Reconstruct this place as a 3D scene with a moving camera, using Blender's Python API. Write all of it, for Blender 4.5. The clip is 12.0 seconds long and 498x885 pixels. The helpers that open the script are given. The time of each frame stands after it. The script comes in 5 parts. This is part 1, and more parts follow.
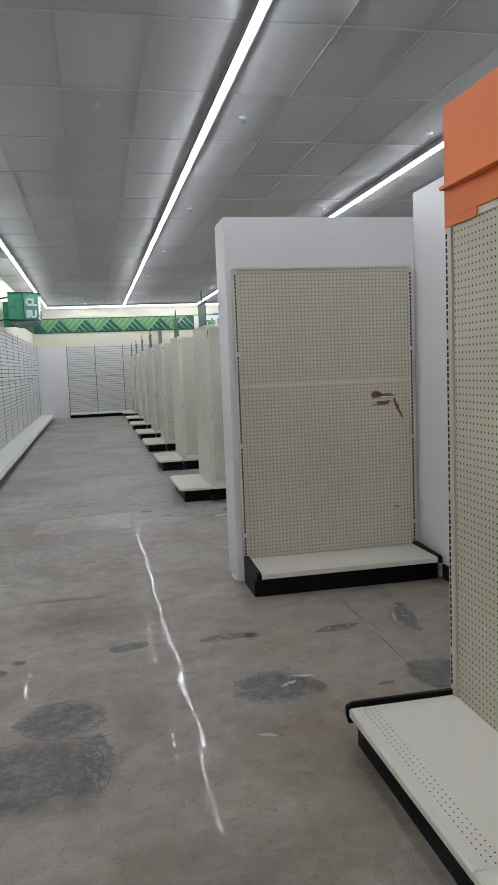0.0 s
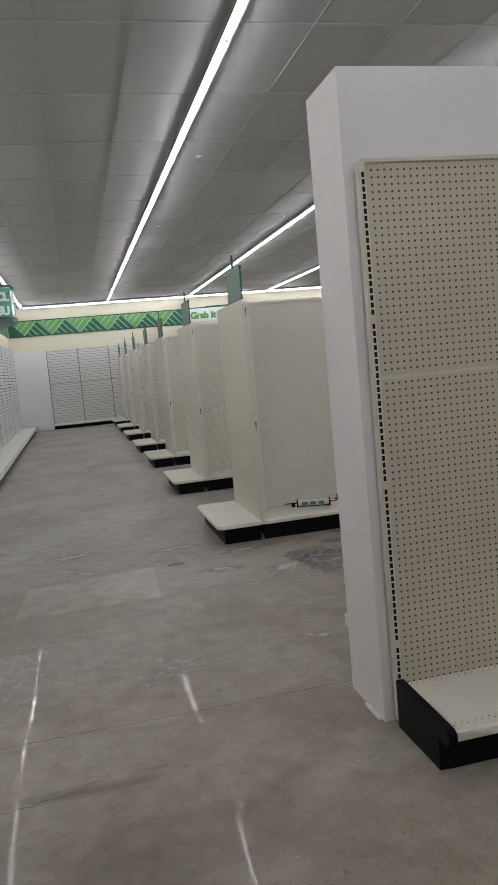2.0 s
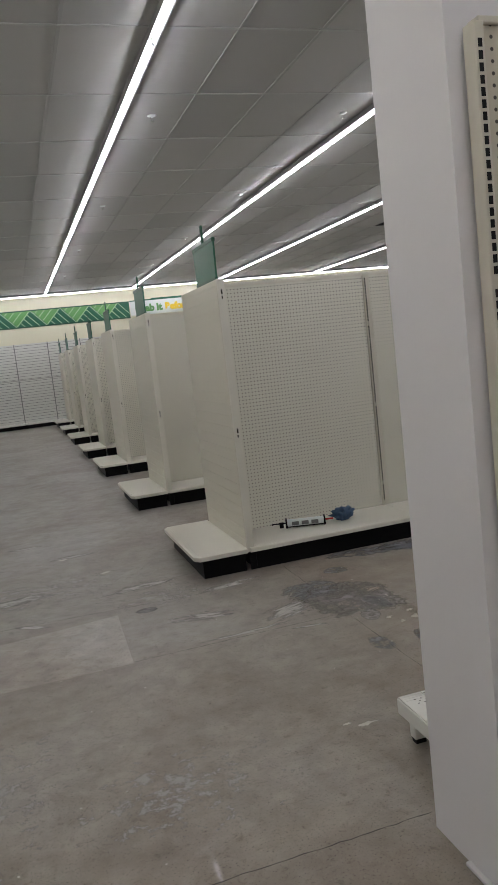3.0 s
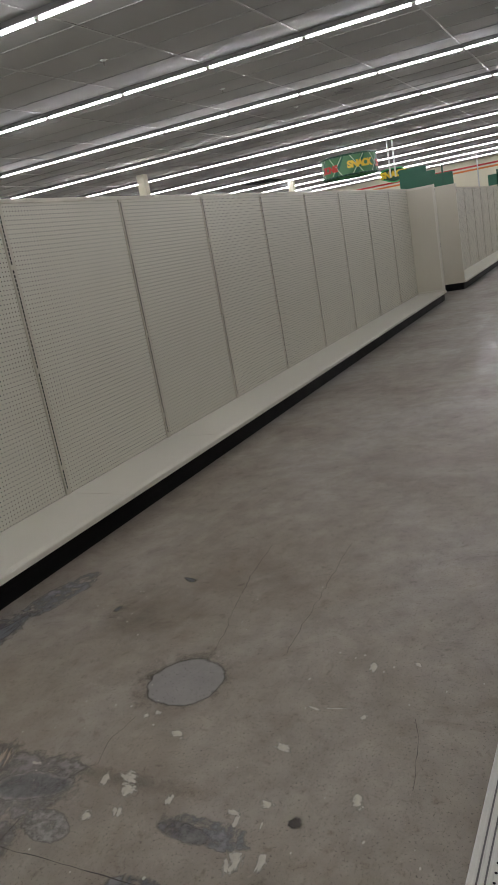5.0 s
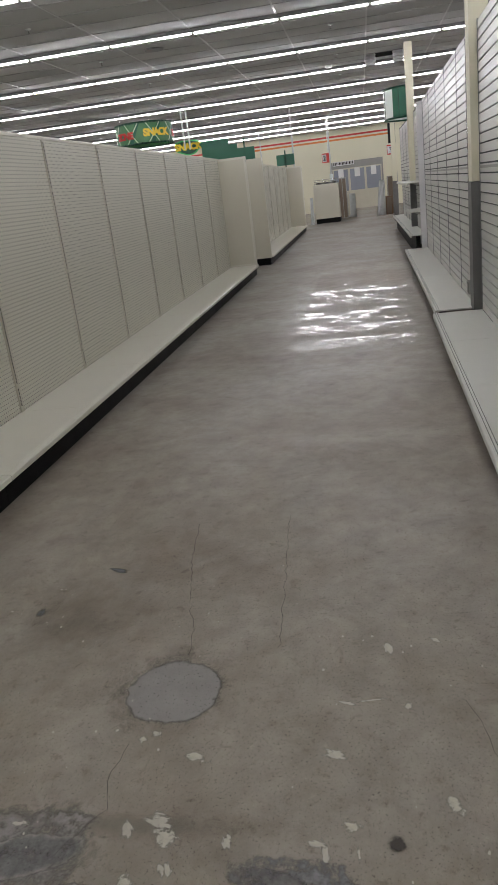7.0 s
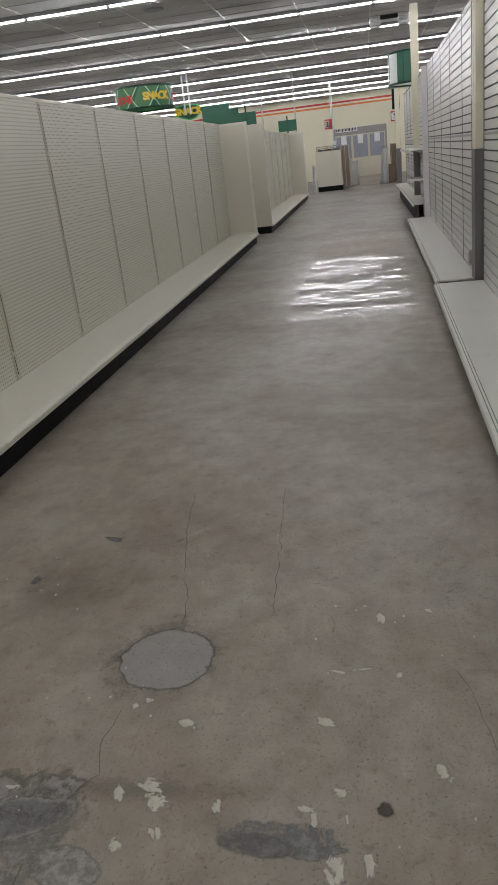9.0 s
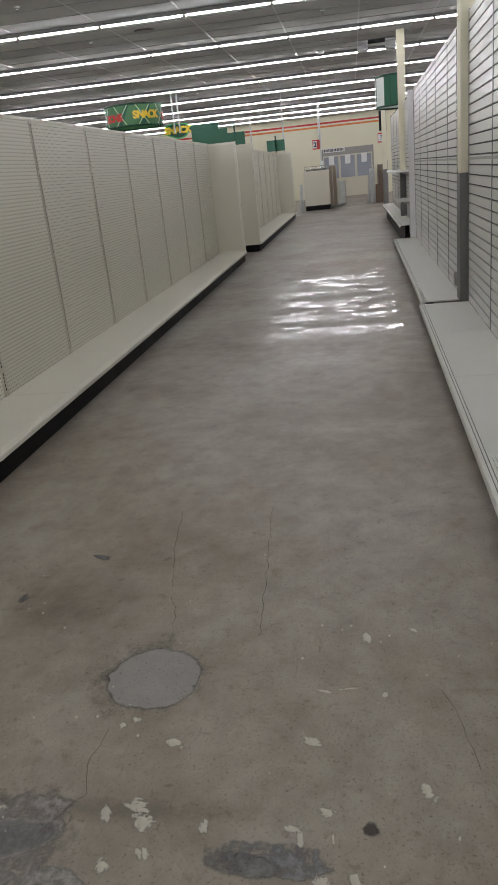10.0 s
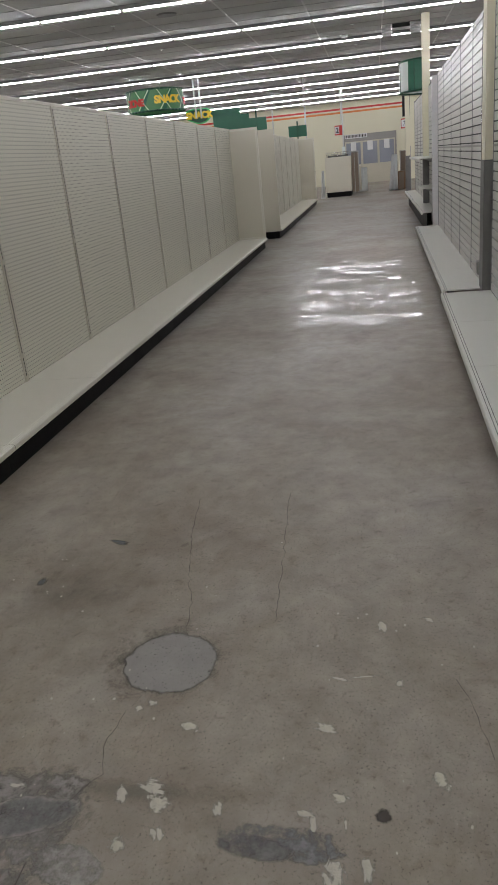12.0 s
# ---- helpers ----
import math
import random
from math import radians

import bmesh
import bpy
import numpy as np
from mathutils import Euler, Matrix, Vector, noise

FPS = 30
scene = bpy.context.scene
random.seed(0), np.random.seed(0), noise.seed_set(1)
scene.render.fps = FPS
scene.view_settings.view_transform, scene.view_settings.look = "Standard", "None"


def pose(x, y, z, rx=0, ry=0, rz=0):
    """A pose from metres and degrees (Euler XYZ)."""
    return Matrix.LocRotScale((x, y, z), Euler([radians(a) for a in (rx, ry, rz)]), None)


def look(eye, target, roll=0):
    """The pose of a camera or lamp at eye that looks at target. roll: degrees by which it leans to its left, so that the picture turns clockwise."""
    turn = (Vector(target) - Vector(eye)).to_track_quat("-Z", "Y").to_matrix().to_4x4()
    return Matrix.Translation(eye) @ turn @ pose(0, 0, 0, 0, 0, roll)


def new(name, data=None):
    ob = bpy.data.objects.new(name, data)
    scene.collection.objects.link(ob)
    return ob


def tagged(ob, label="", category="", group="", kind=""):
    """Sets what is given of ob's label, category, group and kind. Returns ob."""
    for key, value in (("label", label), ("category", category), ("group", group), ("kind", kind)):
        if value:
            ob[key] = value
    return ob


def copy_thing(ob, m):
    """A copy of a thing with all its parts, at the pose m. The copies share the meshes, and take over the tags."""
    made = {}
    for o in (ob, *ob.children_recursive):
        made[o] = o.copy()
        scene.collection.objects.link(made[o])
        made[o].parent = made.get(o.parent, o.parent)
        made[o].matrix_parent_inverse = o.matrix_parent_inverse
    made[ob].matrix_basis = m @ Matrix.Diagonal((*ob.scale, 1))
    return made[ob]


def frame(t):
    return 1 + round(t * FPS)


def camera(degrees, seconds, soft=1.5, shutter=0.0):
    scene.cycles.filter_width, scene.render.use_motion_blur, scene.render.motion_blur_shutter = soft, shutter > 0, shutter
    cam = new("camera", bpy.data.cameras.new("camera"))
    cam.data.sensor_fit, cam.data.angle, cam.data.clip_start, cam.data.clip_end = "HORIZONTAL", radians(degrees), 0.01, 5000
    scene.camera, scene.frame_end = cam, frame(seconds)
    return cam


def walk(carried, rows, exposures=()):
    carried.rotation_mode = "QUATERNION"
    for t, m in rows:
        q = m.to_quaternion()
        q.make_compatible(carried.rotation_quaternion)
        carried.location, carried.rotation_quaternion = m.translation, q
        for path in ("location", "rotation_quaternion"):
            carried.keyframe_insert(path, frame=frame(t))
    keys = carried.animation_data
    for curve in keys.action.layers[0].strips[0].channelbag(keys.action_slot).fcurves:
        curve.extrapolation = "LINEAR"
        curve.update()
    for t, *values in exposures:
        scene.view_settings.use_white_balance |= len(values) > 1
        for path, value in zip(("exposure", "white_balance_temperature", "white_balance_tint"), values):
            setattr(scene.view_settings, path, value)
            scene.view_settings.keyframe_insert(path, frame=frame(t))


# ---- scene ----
cam = camera(37.0, 12.0)
PATH = [
    (0, (0.377, -0.909, 1.468), (0.777, 1.04, 1.263), -2.3),
    (0.5, (0.269, -0.36, 1.476), (0.637, 1.599, 1.314), -3.6),
    (1, (0.251, 0.258, 1.453), (0.613, 2.218, 1.289), -4.6),
    (1.5, (0.174, 0.845, 1.453), (0.577, 2.794, 1.254), -5.1),
    (2, (0.245, 1.407, 1.432), (0.686, 3.346, 1.219), -5.3),
    (2.5, (0.253, 1.932, 1.447), (0.744, 3.859, 1.236), -5.5),
    (2.7, (0.249, 2.156, 1.461), (0.756, 4.078, 1.242), -5.7),
    (4.3, (0.615, 3.911, 1.401), (1.969, 5.319, 0.971), -10.6),
    (4.5, (0.677, 4.075, 1.415), (2.152, 5.35, 0.969), -10.7),
    (5, (0.687, 4.517, 1.417), (2.403, 5.418, 0.923), -10.3),
    (5.5, (0.816, 4.901, 1.374), (2.635, 5.544, 0.846), -10.1),
    (6, (0.819, 5.184, 1.363), (2.682, 5.644, 0.801), -9.4),
    (6.5, (0.817, 5.302, 1.354), (2.689, 5.649, 0.744), -7.9),
    (7, (0.822, 5.295, 1.362), (2.688, 5.638, 0.728), -7.2),
    (7.5, (0.829, 5.291, 1.355), (2.681, 5.633, 0.683), -6.6),
    (7.7, (0.836, 5.277, 1.347), (2.679, 5.631, 0.656), -6.9),
    (9.3, (0.835, 5.288, 1.359), (2.672, 5.63, 0.646), -6.7),
    (9.5, (0.827, 5.291, 1.365), (2.672, 5.614, 0.664), -6.2),
    (10, (0.814, 5.284, 1.377), (2.672, 5.592, 0.705), -6.0),
    (10.5, (0.805, 5.287, 1.381), (2.664, 5.608, 0.716), -5.8),
    (11, (0.812, 5.285, 1.379), (2.664, 5.617, 0.699), -6.1),
    (11.5, (0.808, 5.286, 1.378), (2.653, 5.626, 0.687), -5.9),
    (12, (0.81, 5.285, 1.379), (2.65, 5.641, 0.68), -5.8),
]
walk(cam, [(t, look(eye, target, roll)) for t, eye, target, roll in PATH],
     exposures=[(0.0, 0.20, 6050, 8), (1.0, 0.08, 6250, 9), (2.5, -0.06, 6450, 10), (4.5, -0.27, 6680, 10), (6.5, -0.12, 6650, 8), (12.0, -0.12, 6650, 8)])
# ---------------------------------------------------------------- light
world = bpy.data.worlds.new("world")
scene.world = world
world.use_nodes = True
world.node_tree.nodes["Background"].inputs[0].default_value = (0.5, 0.55, 0.6, 1)
world.node_tree.nodes["Background"].inputs[1].default_value = 0.02
TUBE_POWER = 36.0

# ---------------------------------------------------------------- materials


def material(name, colour, rough=0.5, metal=0.0, vary=0.08, scale=3.0, fine=60.0, bump=0.03, coat=0.0, spec=0.5, piece=0.0):
    """A painted or bare surface with variation at two scales and a fine relief."""
    m = bpy.data.materials.new(name)
    m.use_nodes = True
    n, l = m.node_tree.nodes, m.node_tree.links
    b = n["Principled BSDF"]
    co = n.new("ShaderNodeTexCoord")
    big, small = n.new("ShaderNodeTexNoise"), n.new("ShaderNodeTexNoise")
    big.inputs["Scale"].default_value, small.inputs["Scale"].default_value = scale, fine
    big.inputs["Detail"].default_value, small.inputs["Detail"].default_value = 6, 3
    l.new(co.outputs["Object"], big.inputs["Vector"])
    l.new(co.outputs["Object"], small.inputs["Vector"])
    mix = n.new("ShaderNodeMix")
    mix.data_type = "RGBA"
    c = Vector(colour[:3])
    mix.inputs[6].default_value = (*(c * (1 - vary)), 1)
    mix.inputs[7].default_value = (*[min(1, v) for v in c * (1 + vary)], 1)
    add = n.new("ShaderNodeMath")
    add.operation = "ADD"
    half = n.new("ShaderNodeMath")
    half.operation = "MULTIPLY"
    half.inputs[1].default_value = 0.35
    l.new(small.outputs["Fac"], half.inputs[0])
    l.new(big.outputs["Fac"], add.inputs[0])
    l.new(half.outputs[0], add.inputs[1])
    off = n.new("ShaderNodeMath")
    off.operation = "SUBTRACT"
    off.inputs[1].default_value = 0.17
    l.new(add.outputs[0], off.inputs[0])
    last = off
    if piece:
        info = n.new("ShaderNodeObjectInfo")
        mul = n.new("ShaderNodeMath")
        mul.operation = "MULTIPLY_ADD"
        mul.inputs[1].default_value = piece
        l.new(info.outputs["Random"], mul.inputs[0])
        l.new(off.outputs[0], mul.inputs[2])
        last = mul
    l.new(last.outputs[0], mix.inputs[0])
    l.new(mix.outputs[2], b.inputs["Base Color"])
    rr = n.new("ShaderNodeMapRange")
    rr.inputs["To Min"].default_value, rr.inputs["To Max"].default_value = rough * 0.8, min(1, rough * 1.2)
    l.new(big.outputs["Fac"], rr.inputs["Value"])
    l.new(rr.outputs[0], b.inputs["Roughness"])
    b.inputs["Metallic"].default_value = metal
    b.inputs["Specular IOR Level"].default_value = spec
    b.inputs["Coat Weight"].default_value = coat
    if bump:
        bp = n.new("ShaderNodeBump")
        bp.inputs["Strength"].default_value, bp.inputs["Distance"].default_value = bump, 0.01
        l.new(small.outputs["Fac"], bp.inputs["Height"])
        l.new(bp.outputs[0], b.inputs["Normal"])
    return m


def nd(m, kind, **values):
    """A node with its settings and default inputs (in_0=... by number)."""
    node = m.node_tree.nodes.new(kind)
    for key, value in values.items():
        if key.startswith("in_"):
            node.inputs[int(key[3:])].default_value = value
        elif key == "operation":
            node.operation = value
    return node


def peg_material(name, colour, pitch=0.0254, hole=0.0038):
    """Painted hardboard with a square grid of drilled holes, in the plane of object x and z."""
    m = material(name, colour, rough=0.55, vary=0.06, scale=2.2, fine=90, bump=0.02)
    l = m.node_tree.links
    b = m.node_tree.nodes["Principled BSDF"]
    co = nd(m, "ShaderNodeTexCoord")
    sep = nd(m, "ShaderNodeSeparateXYZ")
    l.new(co.outputs["Object"], sep.inputs[0])
    dist = []
    for axis in ("X", "Z"):
        div = nd(m, "ShaderNodeMath", operation="DIVIDE", in_1=pitch)
        l.new(sep.outputs[axis], div.inputs[0])
        fr = nd(m, "ShaderNodeMath", operation="FRACT")
        l.new(div.outputs[0], fr.inputs[0])
        sub = nd(m, "ShaderNodeMath", operation="SUBTRACT", in_1=0.5)
        l.new(fr.outputs[0], sub.inputs[0])
        pw = nd(m, "ShaderNodeMath", operation="MULTIPLY")
        l.new(sub.outputs[0], pw.inputs[0])
        l.new(sub.outputs[0], pw.inputs[1])
        dist.append(pw)
    s = nd(m, "ShaderNodeMath", operation="ADD")
    l.new(dist[0].outputs[0], s.inputs[0])
    l.new(dist[1].outputs[0], s.inputs[1])
    ring = nd(m, "ShaderNodeMapRange")
    ring.inputs["From Min"].default_value = (hole * 0.8 / pitch) ** 2
    ring.inputs["From Max"].default_value = (hole * 1.15 / pitch) ** 2
    l.new(s.outputs[0], ring.inputs["Value"])
    mix = nd(m, "ShaderNodeMix")
    mix.data_type = "RGBA"
    mix.inputs[6].default_value = (0.085, 0.075, 0.06, 1)
    old = b.inputs["Base Color"].links[0].from_socket
    l.new(ring.outputs[0], mix.inputs[0])
    l.new(old, mix.inputs[7])
    l.new(mix.outputs[2], b.inputs["Base Color"])
    return m


CREAM_PEG = peg_material("peg_cream", (0.60, 0.553, 0.445), 0.0254, 0.0043)
GONDOLA_PEG = peg_material("peg_pale", (0.70, 0.685, 0.59), 0.0254, 0.0040)
UPRIGHT = material("upright_steel", (0.60, 0.575, 0.48), rough=0.45, vary=0.06, scale=2, fine=120, bump=0.01)
CREAM = material("cream_steel", (0.66, 0.63, 0.53), rough=0.42, vary=0.04, scale=1.5, fine=120, bump=0.01)
SHELF = material("shelf_steel", (0.73, 0.71, 0.625), rough=0.30, vary=0.06, scale=4, fine=80, bump=0.015, piece=0.12)
WHITE_SHELF = material("white_shelf_steel", (0.74, 0.745, 0.69), rough=0.36, vary=0.05, scale=4, fine=80, bump=0.01, piece=0.12)
BLACK = material("black_steel", (0.005, 0.005, 0.0055), rough=0.5, spec=0.14, vary=0.3, scale=5, fine=60, bump=0.03)
HOLE = material("dark_hole", (0.006, 0.006, 0.006), rough=0.9, vary=0.1, bump=0)
WHITE_PAINT = material("white_wall_paint", (0.78, 0.77, 0.78), rough=0.55, vary=0.03, scale=1.2, fine=150, bump=0.03)
WALL_CREAM = material("cream_wall_paint", (0.75, 0.72, 0.56), rough=0.65, vary=0.04, scale=0.8, fine=120, bump=0.05)
SLAT = material("white_slat", (0.65, 0.65, 0.615), rough=0.38, vary=0.04, scale=2, fine=60, bump=0.01, piece=0.25)
# dark tone stands in for shade in the slat gaps and the ceiling recess
SHADE_BACK = material("slat_gap", (0.05, 0.055, 0.055), rough=0.7, vary=0.1, bump=0)
GREY_STEEL = material("grey_upright", (0.22, 0.23, 0.23), rough=0.4, metal=0.4, vary=0.1)
GREY_GUARD = material("grey_column_guard", (0.17, 0.17, 0.165), rough=0.45, metal=0.3, vary=0.22, scale=6, fine=40)
GREEN = material("green_plastic", (0.010, 0.115, 0.064), rough=0.4, vary=0.1)
GREEN_DARK = material("dark_green_plastic", (0.008, 0.075, 0.04), rough=0.4, vary=0.1)
GREEN_LIGHT = material("light_green_print", (0.13, 0.34, 0.11), rough=0.45, vary=0.08)
TEAL = material("teal_plastic", (0.035, 0.24, 0.14), rough=0.28, vary=0.1)
PALE_BLUE = material("pale_blue_print", (0.50, 0.66, 0.62), rough=0.4, vary=0.05)
DRUM_GREEN = material("drum_green_print", (0.055, 0.20, 0.075), rough=0.4, vary=0.12)
LIME = material("lime_plastic", (0.06, 0.46, 0.13), rough=0.35, vary=0.06)
PALE = material("pale_print", (0.50, 0.68, 0.45), rough=0.45, vary=0.05)
PRINT_WHITE = material("white_print", (0.75, 0.80, 0.78), rough=0.4, vary=0.04)
YELLOW = material("yellow_print", (0.85, 0.62, 0.05), rough=0.4, vary=0.05)
RED = material("red_print", (0.55, 0.03, 0.02), rough=0.4, vary=0.08)
STRIPE_ORANGE = material("orange_stripe", (0.72, 0.22, 0.05), rough=0.5, vary=0.05)
ORANGE = material("orange_board", (0.80, 0.20, 0.045), rough=0.55, vary=0.07, scale=3, fine=40, bump=0.06)
TBAR_MATTE = material("ceiling_runner", (0.37, 0.37, 0.36), rough=0.7, vary=0.04, bump=0)
TBAR = material("ceiling_bar", (0.40, 0.40, 0.39), rough=0.30, vary=0.04, bump=0)
HOUSING = material("lamp_housing", (0.17, 0.17, 0.17), rough=0.4, metal=0.2, vary=0.08)
CHROME = material("dull_metal", (0.55, 0.55, 0.55), rough=0.25, metal=1.0, vary=0.1)
BROWN = material("torn_hardboard", (0.20, 0.105, 0.05), rough=0.85, vary=0.35, scale=30, fine=200, bump=0.3)
CARDBOARD = material("cardboard", (0.21, 0.165, 0.125), rough=0.8, vary=0.15, scale=5, fine=70)
DOOR_FRAME = material("door_frame_paint", (0.27, 0.265, 0.25), rough=0.45, metal=0.3, vary=0.1)
DOOR_PANEL = material("door_panel_paint", (0.55, 0.52, 0.42), rough=0.5, vary=0.08)
SILVER = material("silver_foil", (0.75, 0.76, 0.78), rough=0.32, metal=0.5, vary=0.12, scale=20, fine=90, bump=0.2)
GLASS_GREY = material("frosted_door_glass", (0.26, 0.28, 0.33), rough=0.25, vary=0.12, scale=1.5, bump=0.01)
ALUMINIUM = material("aluminium_frame", (0.38, 0.375, 0.35), rough=0.4, metal=0.5, vary=0.08)
POLE = material("pale_grey_pole", (0.55, 0.56, 0.56), rough=0.4, vary=0.06)
PAPER = material("paper", (0.75, 0.75, 0.75), rough=0.7, vary=0.05)
BLUE_CLOTH = material("blue_cloth", (0.06, 0.11, 0.19), rough=0.95, vary=0.5, scale=18, fine=160, bump=0.4)
PLASTIC_WRAP = material("plastic_film", (0.72, 0.74, 0.74), rough=0.25, vary=0.1, scale=8, fine=40, bump=0.4)
PATCH_RIM = material("worn_rim", (0.20, 0.176, 0.15), rough=0.6, vary=0.35, scale=20, fine=150, bump=0.3)
SPOT = material("paint_spot", (0.57, 0.545, 0.47), rough=0.6, vary=0.3, scale=40, fine=220, bump=0.4)
CRACK = material("floor_crack", (0.075, 0.066, 0.058), rough=0.9, vary=0.3, bump=0)


def tile_material():
    m = material("ceiling_tile", (0.43, 0.43, 0.42), rough=0.85, vary=0.04, scale=1.5, fine=140, bump=0.12)
    l = m.node_tree.links
    b = m.node_tree.nodes["Principled BSDF"]
    geo = nd(m, "ShaderNodeNewGeometry")
    rng = nd(m, "ShaderNodeMapRange")
    rng.inputs["To Min"].default_value, rng.inputs["To Max"].default_value = 0.9, 1.06
    l.new(geo.outputs["Random Per Island"], rng.inputs["Value"])
    mul = nd(m, "ShaderNodeVectorMath", operation="MULTIPLY")
    old = b.inputs["Base Color"].links[0].from_socket
    l.new(old, mul.inputs[0])
    l.new(rng.outputs[0], mul.inputs[1])
    l.new(mul.outputs[0], b.inputs["Base Color"])
    return m


TILE = tile_material()


def glow_material(name, colour, power):
    m = bpy.data.materials.new(name)
    m.use_nodes = True
    b = m.node_tree.nodes["Principled BSDF"]
    b.inputs["Base Color"].default_value = (0.9, 0.9, 0.9, 1)
    b.inputs["Emission Color"].default_value = (*colour, 1)
    b.inputs["Emission Strength"].default_value = power
    return m


TUBE = glow_material("tube_glow", (1.0, 0.985, 1.06), TUBE_POWER)


def floor_material():
    """Ground and sealed concrete: brown-grey, blotched, peppered with grit, waxed in places."""
    m = bpy.data.materials.new("polished_concrete")
    m.use_nodes = True
    l = m.node_tree.links
    b = m.node_tree.nodes["Principled BSDF"]
    co = nd(m, "ShaderNodeTexCoord")

    def noise_at(scale, detail, rough=0.55, distort=0.0):
        t = nd(m, "ShaderNodeTexNoise")
        t.inputs["Scale"].default_value, t.inputs["Detail"].default_value = scale, detail
        t.inputs["Roughness"].default_value, t.inputs["Distortion"].default_value = rough, distort
        l.new(co.outputs["Object"], t.inputs["Vector"])
        return t

    def ramp(src, stops):
        r = nd(m, "ShaderNodeValToRGB")
        while len(r.color_ramp.elements) < len(stops):
            r.color_ramp.elements.new(0.5)
        for e, (p, c) in zip(r.color_ramp.elements, stops):
            e.position, e.color = p, (*c, 1)
        l.new(src, r.inputs[0])
        return r

    def blend(a, c, fac, how="MULTIPLY"):
        x = nd(m, "ShaderNodeMix")
        x.data_type, x.blend_type = "RGBA", how
        x.inputs[0].default_value = fac
        l.new(a, x.inputs[6])
        l.new(c, x.inputs[7])
        return x.outputs[2]

    clouds = noise_at(0.9, 8, 0.62, 0.4)
    col = ramp(clouds.outputs["Fac"], [(0.33, (0.250, 0.208, 0.164)), (0.5, (0.326, 0.290, 0.238)), (0.67, (0.385, 0.356, 0.312))]).outputs[0]
    mid = noise_at(7, 6, 0.65)
    col = blend(col, ramp(mid.outputs["Fac"], [(0.32, (0.60, 0.58, 0.56)), (0.66, (1.18, 1.18, 1.18))]).outputs[0], 0.5)
    # the west side and the long aisle are tinted cooler north of the first joint
    place = nd(m, "ShaderNodeSeparateXYZ")
    l.new(co.outputs["Object"], place.inputs[0])
    north = nd(m, "ShaderNodeMapRange")
    north.inputs["From Min"].default_value, north.inputs["From Max"].default_value = 4.2, 7.0
    l.new(place.outputs["Y"], north.inputs["Value"])
    west = nd(m, "ShaderNodeMapRange")
    west.inputs["From Min"].default_value, west.inputs["From Max"].default_value = 2.0, 1.6
    l.new(place.outputs["X"], west.inputs["Value"])
    aisle = nd(m, "ShaderNodeMapRange")
    aisle.inputs["From Min"].default_value, aisle.inputs["From Max"].default_value = 3.5, 10.0
    l.new(place.outputs["X"], aisle.inputs["Value"])
    either = nd(m, "ShaderNodeMath", operation="MAXIMUM")
    l.new(west.outputs[0], either.inputs[0])
    l.new(aisle.outputs[0], either.inputs[1])
    grey = nd(m, "ShaderNodeMath", operation="MULTIPLY")
    l.new(north.outputs[0], grey.inputs[0])
    l.new(either.outputs[0], grey.inputs[1])
    col = blend(col, ramp(grey.outputs[0], [(0.0, (1, 1, 1)), (1.0, (0.95, 1.0, 1.06))]).outputs[0], 1.0)
    drag = noise_at(3.4, 10, 0.72, 1.6)
    col = blend(col, ramp(drag.outputs["Fac"], [(0.34, (0.74, 0.71, 0.68)), (0.47, (1, 1, 1)), (0.60, (1, 1, 1)), (0.70, (1.14, 1.15, 1.15))]).outputs[0], 0.5)
    flecks = noise_at(26, 8, 0.7, 0.5)
    col = blend(col, ramp(flecks.outputs["Fac"], [(0.33, (0.72, 0.70, 0.68)), (0.43, (1, 1, 1)), (0.62, (1, 1, 1)), (0.72, (1.22, 1.22, 1.2))]).outputs[0], 1.0)
    grit = noise_at(125, 3, 0.8)
    col = blend(col, ramp(grit.outputs["Fac"], [(0.345, (0.22, 0.20, 0.18)), (0.41, (1, 1, 1)), (0.62, (1, 1, 1)), (0.70, (1.4, 1.4, 1.36))]).outputs[0], 0.8)
    scuff = noise_at(2.2, 10, 0.75, 1.2)
    col = blend(col, ramp(scuff.outputs["Fac"], [(0.60, (0, 0, 0)), (0.72, (0.10, 0.10, 0.098))]).outputs[0], 0.55, "ADD")
    l.new(col, b.inputs["Base Color"])
    # sealer: a thin glossy film, worn off in patches, thick and wavy over old tile squares in the long aisle
    sep = nd(m, "ShaderNodeSeparateXYZ")
    l.new(co.outputs["Object"], sep.inputs[0])

    def window(axis, a, b, c, d):
        up = nd(m, "ShaderNodeMapRange")
        up.inputs["From Min"].default_value, up.inputs["From Max"].default_value = a, b
        down = nd(m, "ShaderNodeMapRange")
        down.inputs["From Min"].default_value, down.inputs["From Max"].default_value = d, c
        for q in (up, down):
            l.new(sep.outputs[axis], q.inputs["Value"])
        mul = nd(m, "ShaderNodeMath", operation="MULTIPLY")
        l.new(up.outputs[0], mul.inputs[0])
        l.new(down.outputs[0], mul.inputs[1])
        return mul.outputs[0]

    wax = nd(m, "ShaderNodeMath", operation="MULTIPLY")
    l.new(window("X", 6.9, 7.6, 12.4, 13.2), wax.inputs[0])
    l.new(window("Y", 4.6, 4.75, 6.0, 6.08), wax.inputs[1])
    rv = nd(m, "ShaderNodeMapRange")
    rv.inputs["To Min"].default_value, rv.inputs["To Max"].default_value = 0.34, 0.60
    l.new(scuff.outputs["Fac"], rv.inputs["Value"])
    l.new(rv.outputs[0], b.inputs["Roughness"])
    b.inputs["Specular IOR Level"].default_value = 0.4
    worn = nd(m, "ShaderNodeMapRange")
    worn.inputs["From Min"].default_value, worn.inputs["From Max"].default_value = 0.46, 0.64
